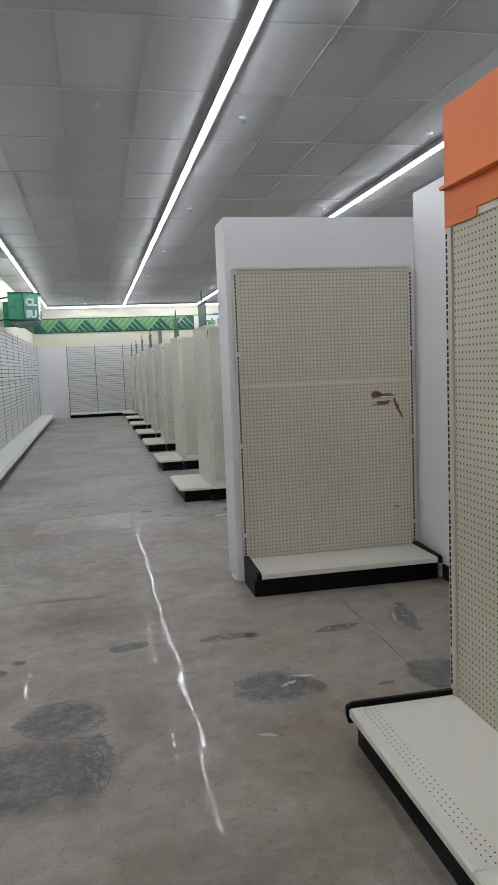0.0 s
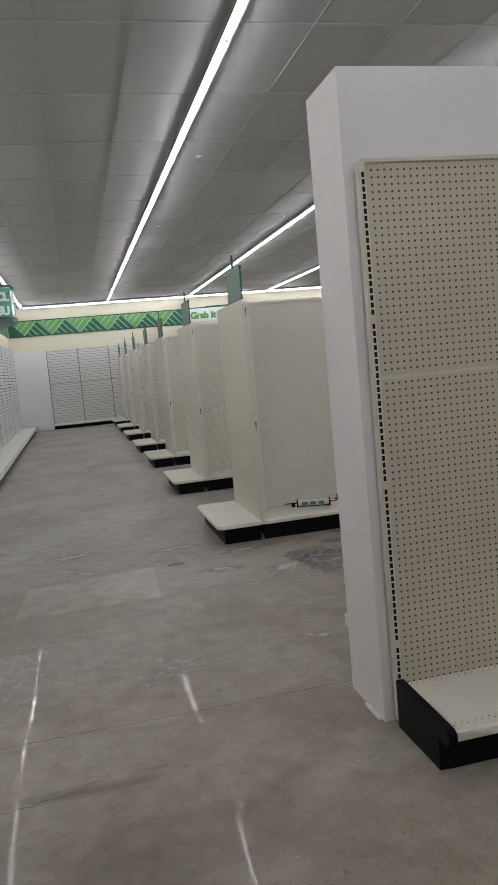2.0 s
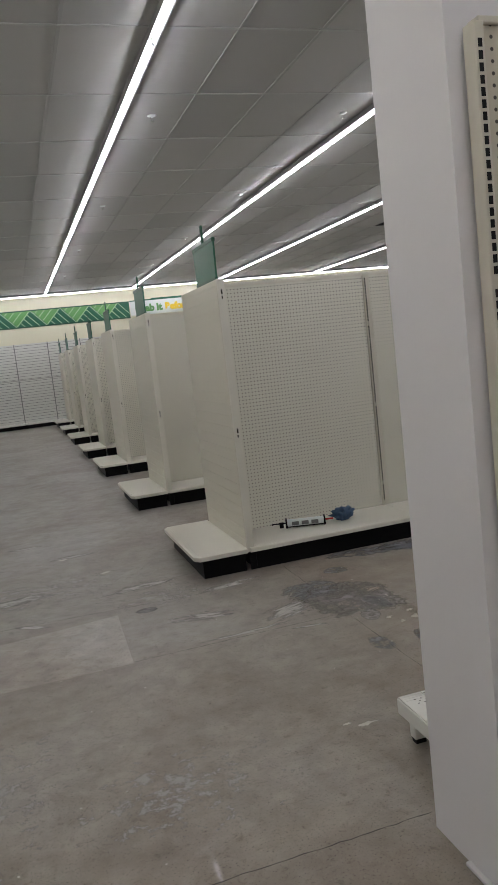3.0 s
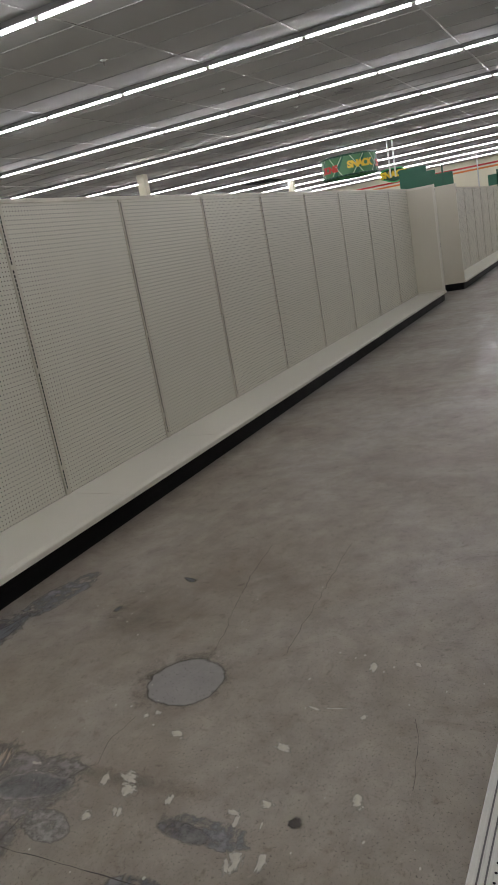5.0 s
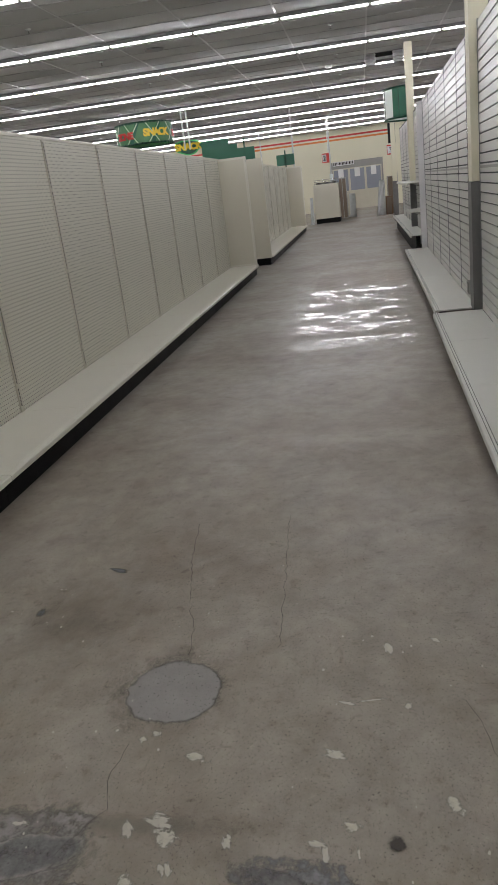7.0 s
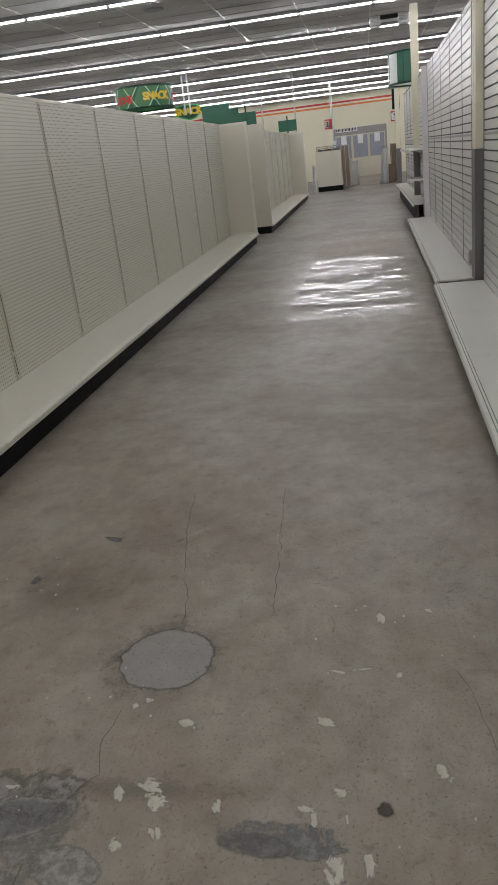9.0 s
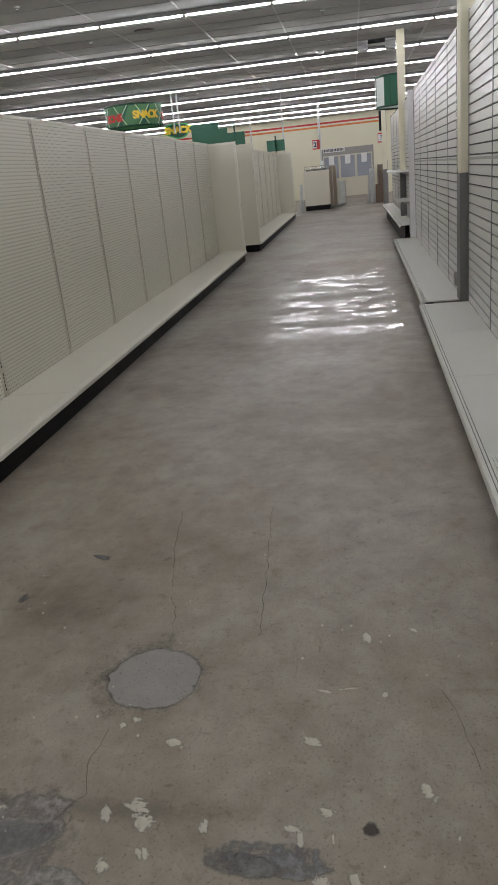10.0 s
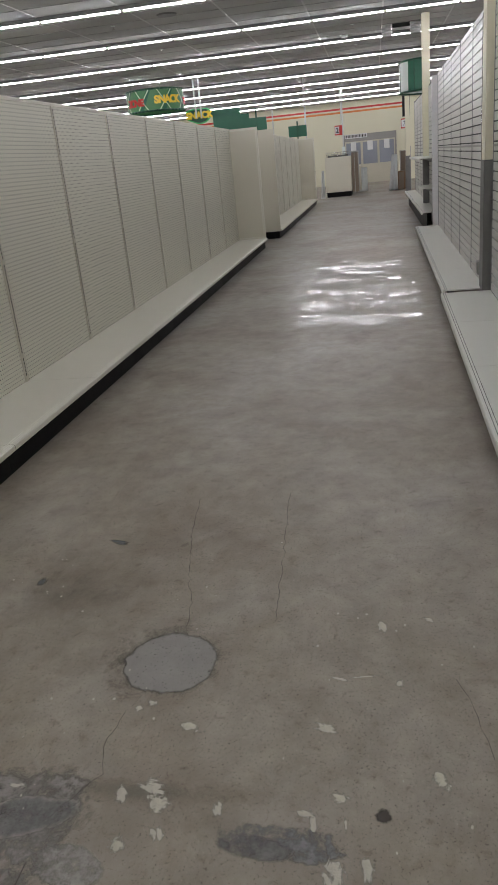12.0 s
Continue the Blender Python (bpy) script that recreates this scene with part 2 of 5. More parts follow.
    worn.inputs["To Min"].default_value, worn.inputs["To Max"].default_value = 0.16, 0.0
    l.new(mid.outputs["Fac"], worn.inputs["Value"])
    dull = nd(m, "ShaderNodeMath", operation="MULTIPLY_ADD", in_1=-0.9, in_2=1.0)
    l.new(window("X", 1.0, 1.9, 5.0, 7.5), dull.inputs[0])
    thin = nd(m, "ShaderNodeMath", operation="MULTIPLY")
    near = nd(m, "ShaderNodeMath", operation="MULTIPLY")
    l.new(dull.outputs[0], near.inputs[0])
    l.new(window("Y", -0.6, 0.4, 5.2, 6.6), near.inputs[1])
    l.new(worn.outputs[0], thin.inputs[0])
    l.new(near.outputs[0], thin.inputs[1])
    thick = nd(m, "ShaderNodeMath", operation="MULTIPLY", in_1=0.36)
    l.new(wax.outputs[0], thick.inputs[0])
    cw = nd(m, "ShaderNodeMath", operation="MAXIMUM")
    l.new(thin.outputs[0], cw.inputs[0])
    l.new(thick.outputs[0], cw.inputs[1])
    # satin sealer along the rest of the long aisle
    satin = nd(m, "ShaderNodeMath", operation="MULTIPLY", in_1=0.19)
    l.new(aisle.outputs[0], satin.inputs[0])
    cw2 = nd(m, "ShaderNodeMath", operation="MAXIMUM")
    l.new(cw.outputs[0], cw2.inputs[0])
    l.new(satin.outputs[0], cw2.inputs[1])
    l.new(cw2.outputs[0], b.inputs["Coat Weight"])
    hazy = nd(m, "ShaderNodeMapRange")
    hazy.inputs["To Min"].default_value, hazy.inputs["To Max"].default_value = 0.022, 0.13
    l.new(aisle.outputs[0], hazy.inputs["Value"])
    cr = nd(m, "ShaderNodeMapRange")
    cr.inputs["To Max"].default_value = 0.008
    l.new(hazy.outputs[0], cr.inputs["To Min"])
    l.new(wax.outputs[0], cr.inputs["Value"])
    l.new(cr.outputs[0], b.inputs["Coat Roughness"])
    wave = noise_at(3.2, 4, 0.6, 0.5)
    hsum = nd(m, "ShaderNodeMath", operation="MULTIPLY_ADD", in_1=0.12)
    l.new(grit.outputs["Fac"], hsum.inputs[0])
    l.new(wave.outputs["Fac"], hsum.inputs[2])
    bp = nd(m, "ShaderNodeBump")
    bp.inputs["Strength"].default_value, bp.inputs["Distance"].default_value = 0.25, 0.006
    l.new(hsum.outputs[0], bp.inputs["Height"])
    l.new(bp.outputs[0], b.inputs["Normal"])
    # the film's own ripples and the ghost of 30 cm tiles
    tiles = nd(m, "ShaderNodeTexBrick")
    tiles.offset = 0.0
    tiles.inputs["Scale"].default_value = 1.0
    tiles.inputs["Brick Width"].default_value = tiles.inputs["Row Height"].default_value = 0.305
    tiles.inputs["Mortar Size"].default_value, tiles.inputs["Mortar Smooth"].default_value = 0.012, 1.0
    l.new(co.outputs["Object"], tiles.inputs["Vector"])
    stretch = nd(m, "ShaderNodeMapping")
    stretch.inputs["Scale"].default_value = (3.6, 0.8, 1.0)
    l.new(co.outputs["Object"], stretch.inputs["Vector"])
    ripple = nd(m, "ShaderNodeTexNoise")
    ripple.inputs["Scale"].default_value, ripple.inputs["Detail"].default_value = 1.7, 0.9
    l.new(stretch.outputs[0], ripple.inputs["Vector"])
    rh = nd(m, "ShaderNodeMath", operation="MULTIPLY_ADD", in_1=-0.16)
    l.new(tiles.outputs["Fac"], rh.inputs[0])
    l.new(ripple.outputs["Fac"], rh.inputs[2])
    bp2 = nd(m, "ShaderNodeBump")
    bp2.inputs["Distance"].default_value = 0.0045
    calm = nd(m, "ShaderNodeMath", operation="MULTIPLY_ADD", in_1=-0.36, in_2=0.45)
    l.new(aisle.outputs[0], calm.inputs[0])
    st = nd(m, "ShaderNodeMath", operation="MULTIPLY_ADD", in_1=0.11)
    l.new(wax.outputs[0], st.inputs[0])
    l.new(calm.outputs[0], st.inputs[2])
    l.new(st.outputs[0], bp2.inputs["Strength"])
    l.new(rh.outputs[0], bp2.inputs["Height"])
    cell = nd(m, "ShaderNodeVectorMath", operation="DIVIDE")
    cell.inputs[1].default_value = (0.305, 0.305, 1.0)
    l.new(co.outputs["Object"], cell.inputs[0])
    whole, rest = nd(m, "ShaderNodeVectorMath", operation="FLOOR"), nd(m, "ShaderNodeVectorMath", operation="FRACTION")
    l.new(cell.outputs[0], whole.inputs[0])
    l.new(cell.outputs[0], rest.inputs[0])
    dice = nd(m, "ShaderNodeTexWhiteNoise")
    l.new(whole.outputs[0], dice.inputs["Vector"])
    tilt = nd(m, "ShaderNodeVectorMath", operation="SUBTRACT")
    tilt.inputs[1].default_value = (0.5, 0.5, 0.5)
    l.new(dice.outputs["Color"], tilt.inputs[0])
    lean = nd(m, "ShaderNodeVectorMath", operation="DOT_PRODUCT")
    l.new(tilt.outputs[0], lean.inputs[0])
    l.new(rest.outputs[0], lean.inputs[1])
    bp3 = nd(m, "ShaderNodeBump")
    bp3.inputs["Distance"].default_value = 0.0030
    l.new(wax.outputs[0], bp3.inputs["Strength"])
    l.new(lean.outputs["Value"], bp3.inputs["Height"])
    l.new(bp2.outputs[0], bp3.inputs["Normal"])
    l.new(bp3.outputs[0], b.inputs["Coat Normal"])
    return m


CONCRETE = floor_material()

# ---------------------------------------------------------------- mesh helpers


def box(bm, x0, x1, y0, y1, z0, z1):
    v = [bm.verts.new((x, y, z)) for x in (x0, x1) for y in (y0, y1) for z in (z0, z1)]
    for q in ((0, 1, 3, 2), (4, 6, 7, 5), (0, 4, 5, 1), (2, 3, 7, 6), (0, 2, 6, 4), (1, 5, 7, 3)):
        bm.faces.new([v[i] for i in q])
    return bm


def boxes(*rows):
    bm = bmesh.new()
    for r in rows:
        box(bm, *r)
    return bm


def soft(bm, width=0.004, segments=2):
    """Round all the edges of a small mesh."""
    bmesh.ops.bevel(bm, geom=bm.edges[:], offset=width, segments=segments, affect="EDGES", profile=0.5)
    return bm


def extrude(bm, profile, axis, a, b):
    """A closed outline drawn along an axis; the outline gives the other two coordinates in x, y, z order."""
    def at(p, s):
        return {"x": (s, p[0], p[1]), "y": (p[0], s, p[1]), "z": (p[0], p[1], s)}[axis]
    one, two = [[bm.verts.new(at(p, s)) for p in profile] for s in (a, b)]
    for i in range(len(profile)):
        j = (i + 1) % len(profile)
        bm.faces.new((one[i], one[j], two[j], two[i]))
    bm.faces.new(one[::-1])
    bm.faces.new(two)
    bmesh.ops.recalc_face_normals(bm, faces=bm.faces)
    return bm


def rod(bm, p, q, r, sides=12):
    p, q = Vector(p), Vector(q)
    m = Matrix.Translation((p + q) / 2) @ (q - p).to_track_quat("Z", "Y").to_matrix().to_4x4()
    bmesh.ops.create_cone(bm, cap_ends=True, segments=sides, radius1=r, radius2=r, depth=(q - p).length, matrix=m)
    return bm


def mesh_of(name, bm, mat, smooth=False):
    me = bpy.data.meshes.new(name)
    bmesh.ops.recalc_face_normals(bm, faces=bm.faces)
    bm.to_mesh(me)
    bm.free()
    me.materials.append(mat)
    if smooth:
        for p in me.polygons:
            p.use_smooth = True
    return me


def part(name, bm, mat, parent=None, label="", at=None, smooth=False):
    ob = new(name, bm if isinstance(bm, bpy.types.Mesh) else mesh_of(name, bm, mat, smooth))
    if parent:
        ob.parent = parent
    if at:
        ob.location = at
    if label:
        tagged(ob, label)
    return ob


def thing(name, at, label, category, group="", kind="", turn=0):
    ob = new(name)
    ob.location = at
    ob.rotation_euler = (0, 0, radians(turn))
    return tagged(ob, label, category, group, kind)


def setting(name, bm, mat, label, category):
    return tagged(part(name, bm, mat), label, category, kind="structure")


def words(name, text, size, mat, parent, at, facing, label="", bold=0.0):
    """Raised lettering with the built-in font. facing: turn about z, in degrees; 0 is read while looking along +y."""
    cu = bpy.data.curves.new(name, "FONT")
    cu.body, cu.size, cu.extrude, cu.align_x, cu.offset = text, size, 0.004, "CENTER", bold
    tmp = bpy.data.objects.new(name, cu)
    scene.collection.objects.link(tmp)
    bpy.context.view_layer.update()
    me = bpy.data.meshes.new_from_object(tmp.evaluated_get(bpy.context.evaluated_depsgraph_get()))
    bpy.data.objects.remove(tmp)
    me.materials.clear()
    me.materials.append(mat)
    ob = new(name, me)
    ob.parent = parent
    ob.location, ob.rotation_euler = at, (radians(90), 0, radians(facing))
    if label:
        tagged(ob, label)
    return ob

# ---------------------------------------------------------------- the building
X0, X1, Y0, Y1, CEIL = -1.46, 38.6, -7.0, 24.45, 3.60
setting("floor", boxes((X0 - 0.2, X1 + 0.2, Y0 - 0.2, Y1 + 0.2, -0.2, 0)), CONCRETE, "worn brown-grey polished concrete floor of an empty store", "floor")
setting("wall_west", boxes((X0 - 0.15, X0, Y0, Y1, 0, CEIL + 0.1)), WALL_CREAM, "cream painted store wall behind white slat shelving", "wall")
setting("wall_north", boxes((X0 - 0.15, X1 + 0.15, Y1, Y1 + 0.15, 0, CEIL + 0.1)), WALL_CREAM, "cream painted back wall under a green banner", "wall")
# south wall is out of view, added only to close the room
setting("wall_south", boxes((X0 - 0.15, X1 + 0.15, Y0 - 0.15, Y0, 0, CEIL + 0.1)), WALL_CREAM, "unseen cream wall added to close the store", "wall")

# front wall with a doorway
DY0, DY1, DZ = 4.24, 6.67, 2.17
setting("wall_east", boxes((X1, X1 + 0.15, Y0, DY0, 0, CEIL + 0.1), (X1, X1 + 0.15, DY1, Y1, 0, CEIL + 0.1),
                           (X1, X1 + 0.15, DY0, DY1, DZ, CEIL + 0.1)), WALL_CREAM, "cream painted front wall with red and orange stripes", "wall")
setting("trim", boxes((X1 - 0.006, X1 - 0.002, 3.7, Y1, 3.27, 3.35)), RED, "red painted stripe along the front wall", "stripe")
setting("trim", boxes((X1 - 0.006, X1 - 0.002, 3.7, Y1, 3.12, 3.20)), STRIPE_ORANGE, "orange painted stripe along the front wall", "stripe")

# ceiling: lay-in panels between bars
GX0, GY0, TX, TY = 1.467, 6.28, 0.60, 1.22
bm = bmesh.new()
i0, i1 = math.floor((X0 - GX0) / TX), math.ceil((X1 - GX0) / TX)
j0, j1 = math.floor((Y0 - GY0) / TY), math.ceil((Y1 - GY0) / TY)
rnd = random.Random(4)
GAPS = ((8.1, 15.5), (26.0, 15.4))
VENT = (17.067, 17.667, 4.32, 5.06)
for i in range(i0, i1):
    for j in range(j0, j1):
        x, y, z = GX0 + i * TX, GY0 + j * TY, CEIL + rnd.uniform(0, 0.0015)
        if any(abs(x + TX / 2 - hx) < TX and abs(y + TY / 2 - hy) < TY / 2 for hx, hy in GAPS):
            continue
        if x + TX > VENT[0] + 0.1 and x < VENT[1] - 0.1 and y + TY > VENT[2] + 0.1 and y < VENT[3] - 0.1:
            continue
        bm.faces.new([bm.verts.new(p) for p in ((x, y, z), (x, y + TY, z + rnd.uniform(-0.0006, 0.0006)), (x + TX, y + TY, z), (x + TX, y, z + rnd.uniform(-0.0006, 0.0006)))])
bm.faces.new([bm.verts.new((x, y, CEIL)) for x, y in ((VENT[0], 3.84), (VENT[0], VENT[2] - 0.02), (VENT[1], VENT[2] - 0.02), (VENT[1], 3.84))])
setting("ceiling", bm, TILE, "grey-white lay-in ceiling panels", "ceiling")
# added sheet, near-black to stand for the shade behind missing panels
setting("ceiling", boxes((X0 - 0.2, X1 + 0.2, Y0 - 0.2, Y1 + 0.2, CEIL + 0.45, CEIL + 0.5)), HOLE, "near-black sheet above the ceiling panels for the unlit void", "roof")
bm = bmesh.new()
for i in range(i0, i1 + 1):
    x = GX0 + i * TX
    if X0 < x < X1:
        box(bm, x - 0.012, x + 0.012, Y0, Y1, CEIL - 0.006, CEIL - 0.001)
setting("ceiling_runner", bm, TBAR_MATTE, "thin painted ceiling runners along the light rows", "ceiling")
bm = bmesh.new()
for j in range(j0, j1 + 1):
    y = GY0 + j * TY
    if Y0 < y < Y1:
        box(bm, X0, X1, y - 0.012, y + 0.012, CEIL - 0.0075, CEIL - 0.002)
setting("ceiling_grid", bm, TBAR, "thin white metal ceiling grid bars", "ceiling")

# rows of fluorescent strips
ROWS_X = [-0.92, 1.478, 3.86, 6.27, 9.29, 12.28, 15.16, 18.1, 21.05, 24.0, 26.95, 29.9, 32.85, 35.8]
LZ = 3.532


def tube_mesh(length):
    bm = rod(bmesh.new(), (0, -length / 2, 0), (0, length / 2, 0), 0.0127, 12)
    return mesh_of("tube", bm, TUBE, True)


TUBE_MESH = tube_mesh(1.165)


def light_row(at, turn, first, count):
    row = thing("strip_light", at, "long row of lit white fluorescent strips under the ceiling", "ceiling light", "ceiling light rows", turn=turn)
    length = count * 1.22
    y0 = first - 0.61
    bm = extrude(bmesh.new(), [(-0.036, 0.014), (-0.026, 0.019), (0.026, 0.019), (0.036, 0.014), (0.038, 0.066), (-0.038, 0.066)], "y", y0, y0 + length)
    part("housing", bm, HOUSING, row, "grey metal housing")
    for k in range(count):
        part("tube", TUBE_MESH, None, row, at=(0, first + k * 1.22, 0.0))
        part("end_cap", CAP_MESH, None, row, at=(0, y0 + k * 1.22, 0.0))
    return row


CAP_MESH = mesh_of("end_cap", boxes((-0.010, 0.010, -0.027, -0.019, -0.014, 0.018), (-0.010, 0.010, 0.019, 0.027, -0.014, 0.018), (-0.010, 0.010, -0.019, 0.019, 0.010, 0.018)), PRINT_WHITE)
for x in ROWS_X:
    off = 6.366 if x < 5 else 6.245
    n = 24
    light_row((x, 0, LZ), 0, off - 0.61 - 1.22 * 9, n)
light_row((-0.9, 23.6, LZ), -90, 0.61, 32)

# ---------------------------------------------------------------- shelving


def shelf_profile(front, back, z, lip=0.03):
    """Cross-section of a steel deck: folded lip, three ridges for the price rail near the front."""
    s = 1 if back > front else -1
    p = [(back, z), (back, z - 0.012), (front + s * 0.02, z - 0.012), (front + s * 0.014, z - lip), (front, z - lip), (front, z - 0.006), (front + s * 0.005, z)]
    for k in range(3):
        a = front + s * (0.012 + k * 0.016)
        p += [(a, z), (a + s * 0.002, z + 0.0015), (a + s * 0.006, z + 0.0015), (a + s * 0.008, z)]
    return p


def slot_mesh(height, z0=0.2):
    bm = bmesh.new()
    z = z0
    k = 0
    while z < height - 0.04:
        if k % 24 != 5:
            box(bm, -0.0052, 0.0052, -0.0012, 0.0, z, z + 0.018)
        z += 0.0254
        k += 1
    return mesh_of("slots", bm, HOLE)


def grooved(bm, y0, y1, z0, z1, pitch, x_front, x_back, groove=0.006, deep=0.008):
    """A board facing -x whose face is cut by level grooves."""
    prof = [(x_back, z0), (x_front, z0)]
    z = z0 + pitch
    while z < z1 - groove:
        prof += [(x_front, z), (x_front + deep, z), (x_front + deep, z + groove), (x_front, z + groove)]
        z += pitch
    prof += [(x_front, z1), (x_back, z1)]
    v0, v1 = [[bm.verts.new((p[0], y, p[1])) for p in prof] for y in (y0, y1)]
    for i in range(len(prof)):
        j = (i + 1) % len(prof)
        bm.faces.new((v0[i], v0[j], v1[j], v1[i]))
    bm.faces.new(v0)
    bm.faces.new(v1[::-1])
    return bm


def gondola(at, bays, label, lead=0.0, pitch=1.22, height=1.93, front=0.527, kick=0.48, end_near=True, end_far=True, end_shelf=True, turn=0, group="shelving aisles", far_side=True, peg=GONDOLA_PEG):
    g = thing("gondola_shelving", at, label, "store shelving", group, turn=turn)
    deck = 0.16
    panel = mesh_of("back_panel", boxes((0.028, pitch - 0.028, -0.034, -0.026, deck - 0.02, height - 0.02)), peg)
    sides = (-1, 1) if far_side else (-1,)
    post = mesh_of("upright", soft(boxes((-0.023, 0.023, -0.042, 0.042, 0.02, height)), 0.003), UPRIGHT)
    slots = slot_mesh(height)
    bm = bmesh.new()
    extrude(bm, shelf_profile(-front, -0.036, deck), "x", 0.002, pitch - 0.002)
    shelf = mesh_of("base_shelf", bm, SHELF)
    kickm = mesh_of("kick_plate", boxes((0.001, pitch - 0.001, -kick, -kick + 0.012, 0.0, deck - 0.02)), BLACK)
    foot = mesh_of("base_bracket", boxes((-0.012, 0.012, -kick + 0.012, -0.03, 0.0, deck - 0.014)), BLACK)
    length = bays * pitch + lead
    for k in range(bays + 1):
        p = part("upright", post, None, g, at=(lead + k * pitch, 0, 0))
        for s in sides:
            f = tagged(part("slot_strip", slots, None, p, "row of black slots", at=(s * 0.009, s * 0.0422, 0)), kind="stuff")
            f.rotation_euler = (0, 0, 0 if s < 0 else math.pi)
            b = part("base_bracket", foot, None, g, at=(lead + k * pitch, 0, 0))
            b.rotation_euler = (0, 0, 0 if s < 0 else math.pi)
    for k in range(bays):
        for s in sides:
            x = lead + (k if s < 0 else k + 1) * pitch
            for name, me in (("back_panel", panel), ("base_shelf", shelf), ("kick_plate", kickm)):
                o = part(name, me, None, g, at=(x, 0, 0))
                o.rotation_euler = (0, 0, 0 if s < 0 else math.pi)
    if lead:
        for s in sides:
            part("filler_strip", boxes((0.031, lead - 0.023, s * 0.034 - 0.004, s * 0.034 + 0.004, deck - 0.02, height - 0.02)), UPRIGHT, g)
            o = part("base_shelf", extrude(bmesh.new(), shelf_profile(-front, -0.036, deck), "x", 0.0, lead), SHELF, g)
            k2 = part("kick_plate", boxes((0.001, lead, -kick, -kick + 0.012, 0.0, deck - 0.02)), BLACK, g)
            for q in (o, k2):
                q.location, q.rotation_euler = (0 if s < 0 else lead, 0, 0), (0, 0, 0 if s < 0 else math.pi)
    part("top_cap", soft(boxes((0, length, -0.04, 0.04, height - 0.02, height + 0.006)), 0.004), CREAM, g)
    for near, on in ((True, end_near), (False, end_far)):
        if not on:
            continue
        bm = grooved(bmesh.new(), -front + 0.03, front - 0.03, deck - 0.03, height - 0.005, 0.0762, -0.022, 0.022, 0.004, 0.003)
        e = part("end_panel", bm, CREAM, g, "cream slatted end panel")
        for ya in (-front + 0.024, front - 0.03):
            part("edge_strip", boxes((-0.018, 0.03, ya, ya + 0.006, deck - 0.03, height - 0.002)), SHELF, e)
        frame_rows = []
        for q in (-1, 1):
            a, b2 = sorted((q * (front - 0.03), q * 0.05))
            edge = sorted((q * (front - 0.03), q * (front - 0.06)))
            frame_rows += [(0.022, 0.031, edge[0], edge[1], deck, height - 0.006), (0.022, 0.0305, a, b2, height - 0.04, height - 0.006), (0.022, 0.0305, a, b2, deck, deck + 0.03)]
        part("inner_frame", boxes(*frame_rows), SHELF, e)
        bm = bmesh.new()
        for z in (0.93, height - 0.10):
            for yy in (-front + 0.0235, front - 0.0235):
                box(bm, 0.002, 0.012, yy - 0.001, yy + 0.001, z, z + 0.03)
                box(bm, 0.003, 0.011, yy - 0.001, yy + 0.001, z - 0.03, z - 0.012)
        tagged(part("keyhole_strip", bm, HOLE, e, "dark keyhole slots"), kind="stuff")
        if not near:
            e.location, e.rotation_euler = (length, 0, 0), (0, 0, math.pi)
        if end_shelf and near:
            w, x0, c = front + 0.005, -0.385, 0.05
            bm = bmesh.new()
            out = [(-0.022, -w), (x0 + c * 0.6, -w), (x0, -w + c), (x0, w - c), (x0 + c * 0.6, w), (-0.022, w)]
            extrude(bm, out, "z", deck - 0.03, deck)
            soft(bm, 0.005, 2)
            s = part("end_shelf", bm, SHELF, g, "cream steel end shelf with clipped corners")
            bm = bmesh.new()
            for q in range(3):
                box(bm, x0 + 0.02 + q * 0.016, x0 + 0.026 + q * 0.016, -w + 0.07, w - 0.07, deck, deck + 0.0015)
            part("price_ridge", bm, SHELF, s)
            part("end_kick", boxes((x0 + 0.06, -0.03, -kick, kick, 0, deck - 0.03)), BLACK, g)
    return g


def sign_flag(at, turn, size=(0.5, 0.25)):
    s = thing("aisle_marker", at, "green plastic aisle marker on a gondola end", "sign", "aisle markers", turn=turn)
    w, h = size
    bm = extrude(bmesh.new(), [(-w / 2, 0.02), (w / 2, 0.02), (w / 2 + 0.015, h), (-w / 2 - 0.015, h)], "x", -0.006, 0.006)
    part("board", bm, GREEN, s)
    part("clip_rail", soft(boxes((-0.012, 0.012, -w / 2 - 0.02, w / 2 + 0.02, h - 0.005, h + 0.02)), 0.004), GREEN_DARK, s)
    part("foot", boxes((-0.01, 0.01, -w / 2, w / 2, 0.0, 0.02)), GREEN_DARK, s)
    part("stem", soft(boxes((-0.008, 0.008, -0.014, 0.014, h, h + 0.14)), 0.003), GREEN_DARK, s)
    return s


AISLE_Y = [7.655, 10.305, 12.955, 15.29, 17.95, 20.48, 23.0]
first = gondola((1.615, AISLE_Y[0], 0), 10, "long empty cream gondola shelving with pegboard backs and black kick plates", 0.045)
sign_flag((1.615, AISLE_Y[0] - 0.2, 1.925), 0, (0.5, 0.25))
for y in AISLE_Y[1:]:
    copy_thing(first, pose(1.615, y, 0))
    sign_flag((1.615, y - 0.2, 1.925), 0, (0.5, 0.25))
gondola((15.32, 7.567, 0), 8, "far empty cream gondola shelving beyond a cross aisle", end_shelf=False)

# peg unit at the wall end
PX0, PX1, PY = 1.322, 2.545, 3.99
unit = thing("pegboard_unit", (PX0, PY, 0), "cream pegboard wall unit with torn patch and low shelf", "store shelving")
W = PX1 - PX0
for z0, z1 in ((0.15, 1.325), (1.335, 2.095)):
    part("back_panel", soft(boxes((0.012, W - 0.012, -0.034, -0.026, z0, z1)), 0.002), CREAM_PEG, unit)
part("joint_strip", boxes((0.012, W - 0.012, -0.036, -0.03, 1.323, 1.337)), CREAM, unit)
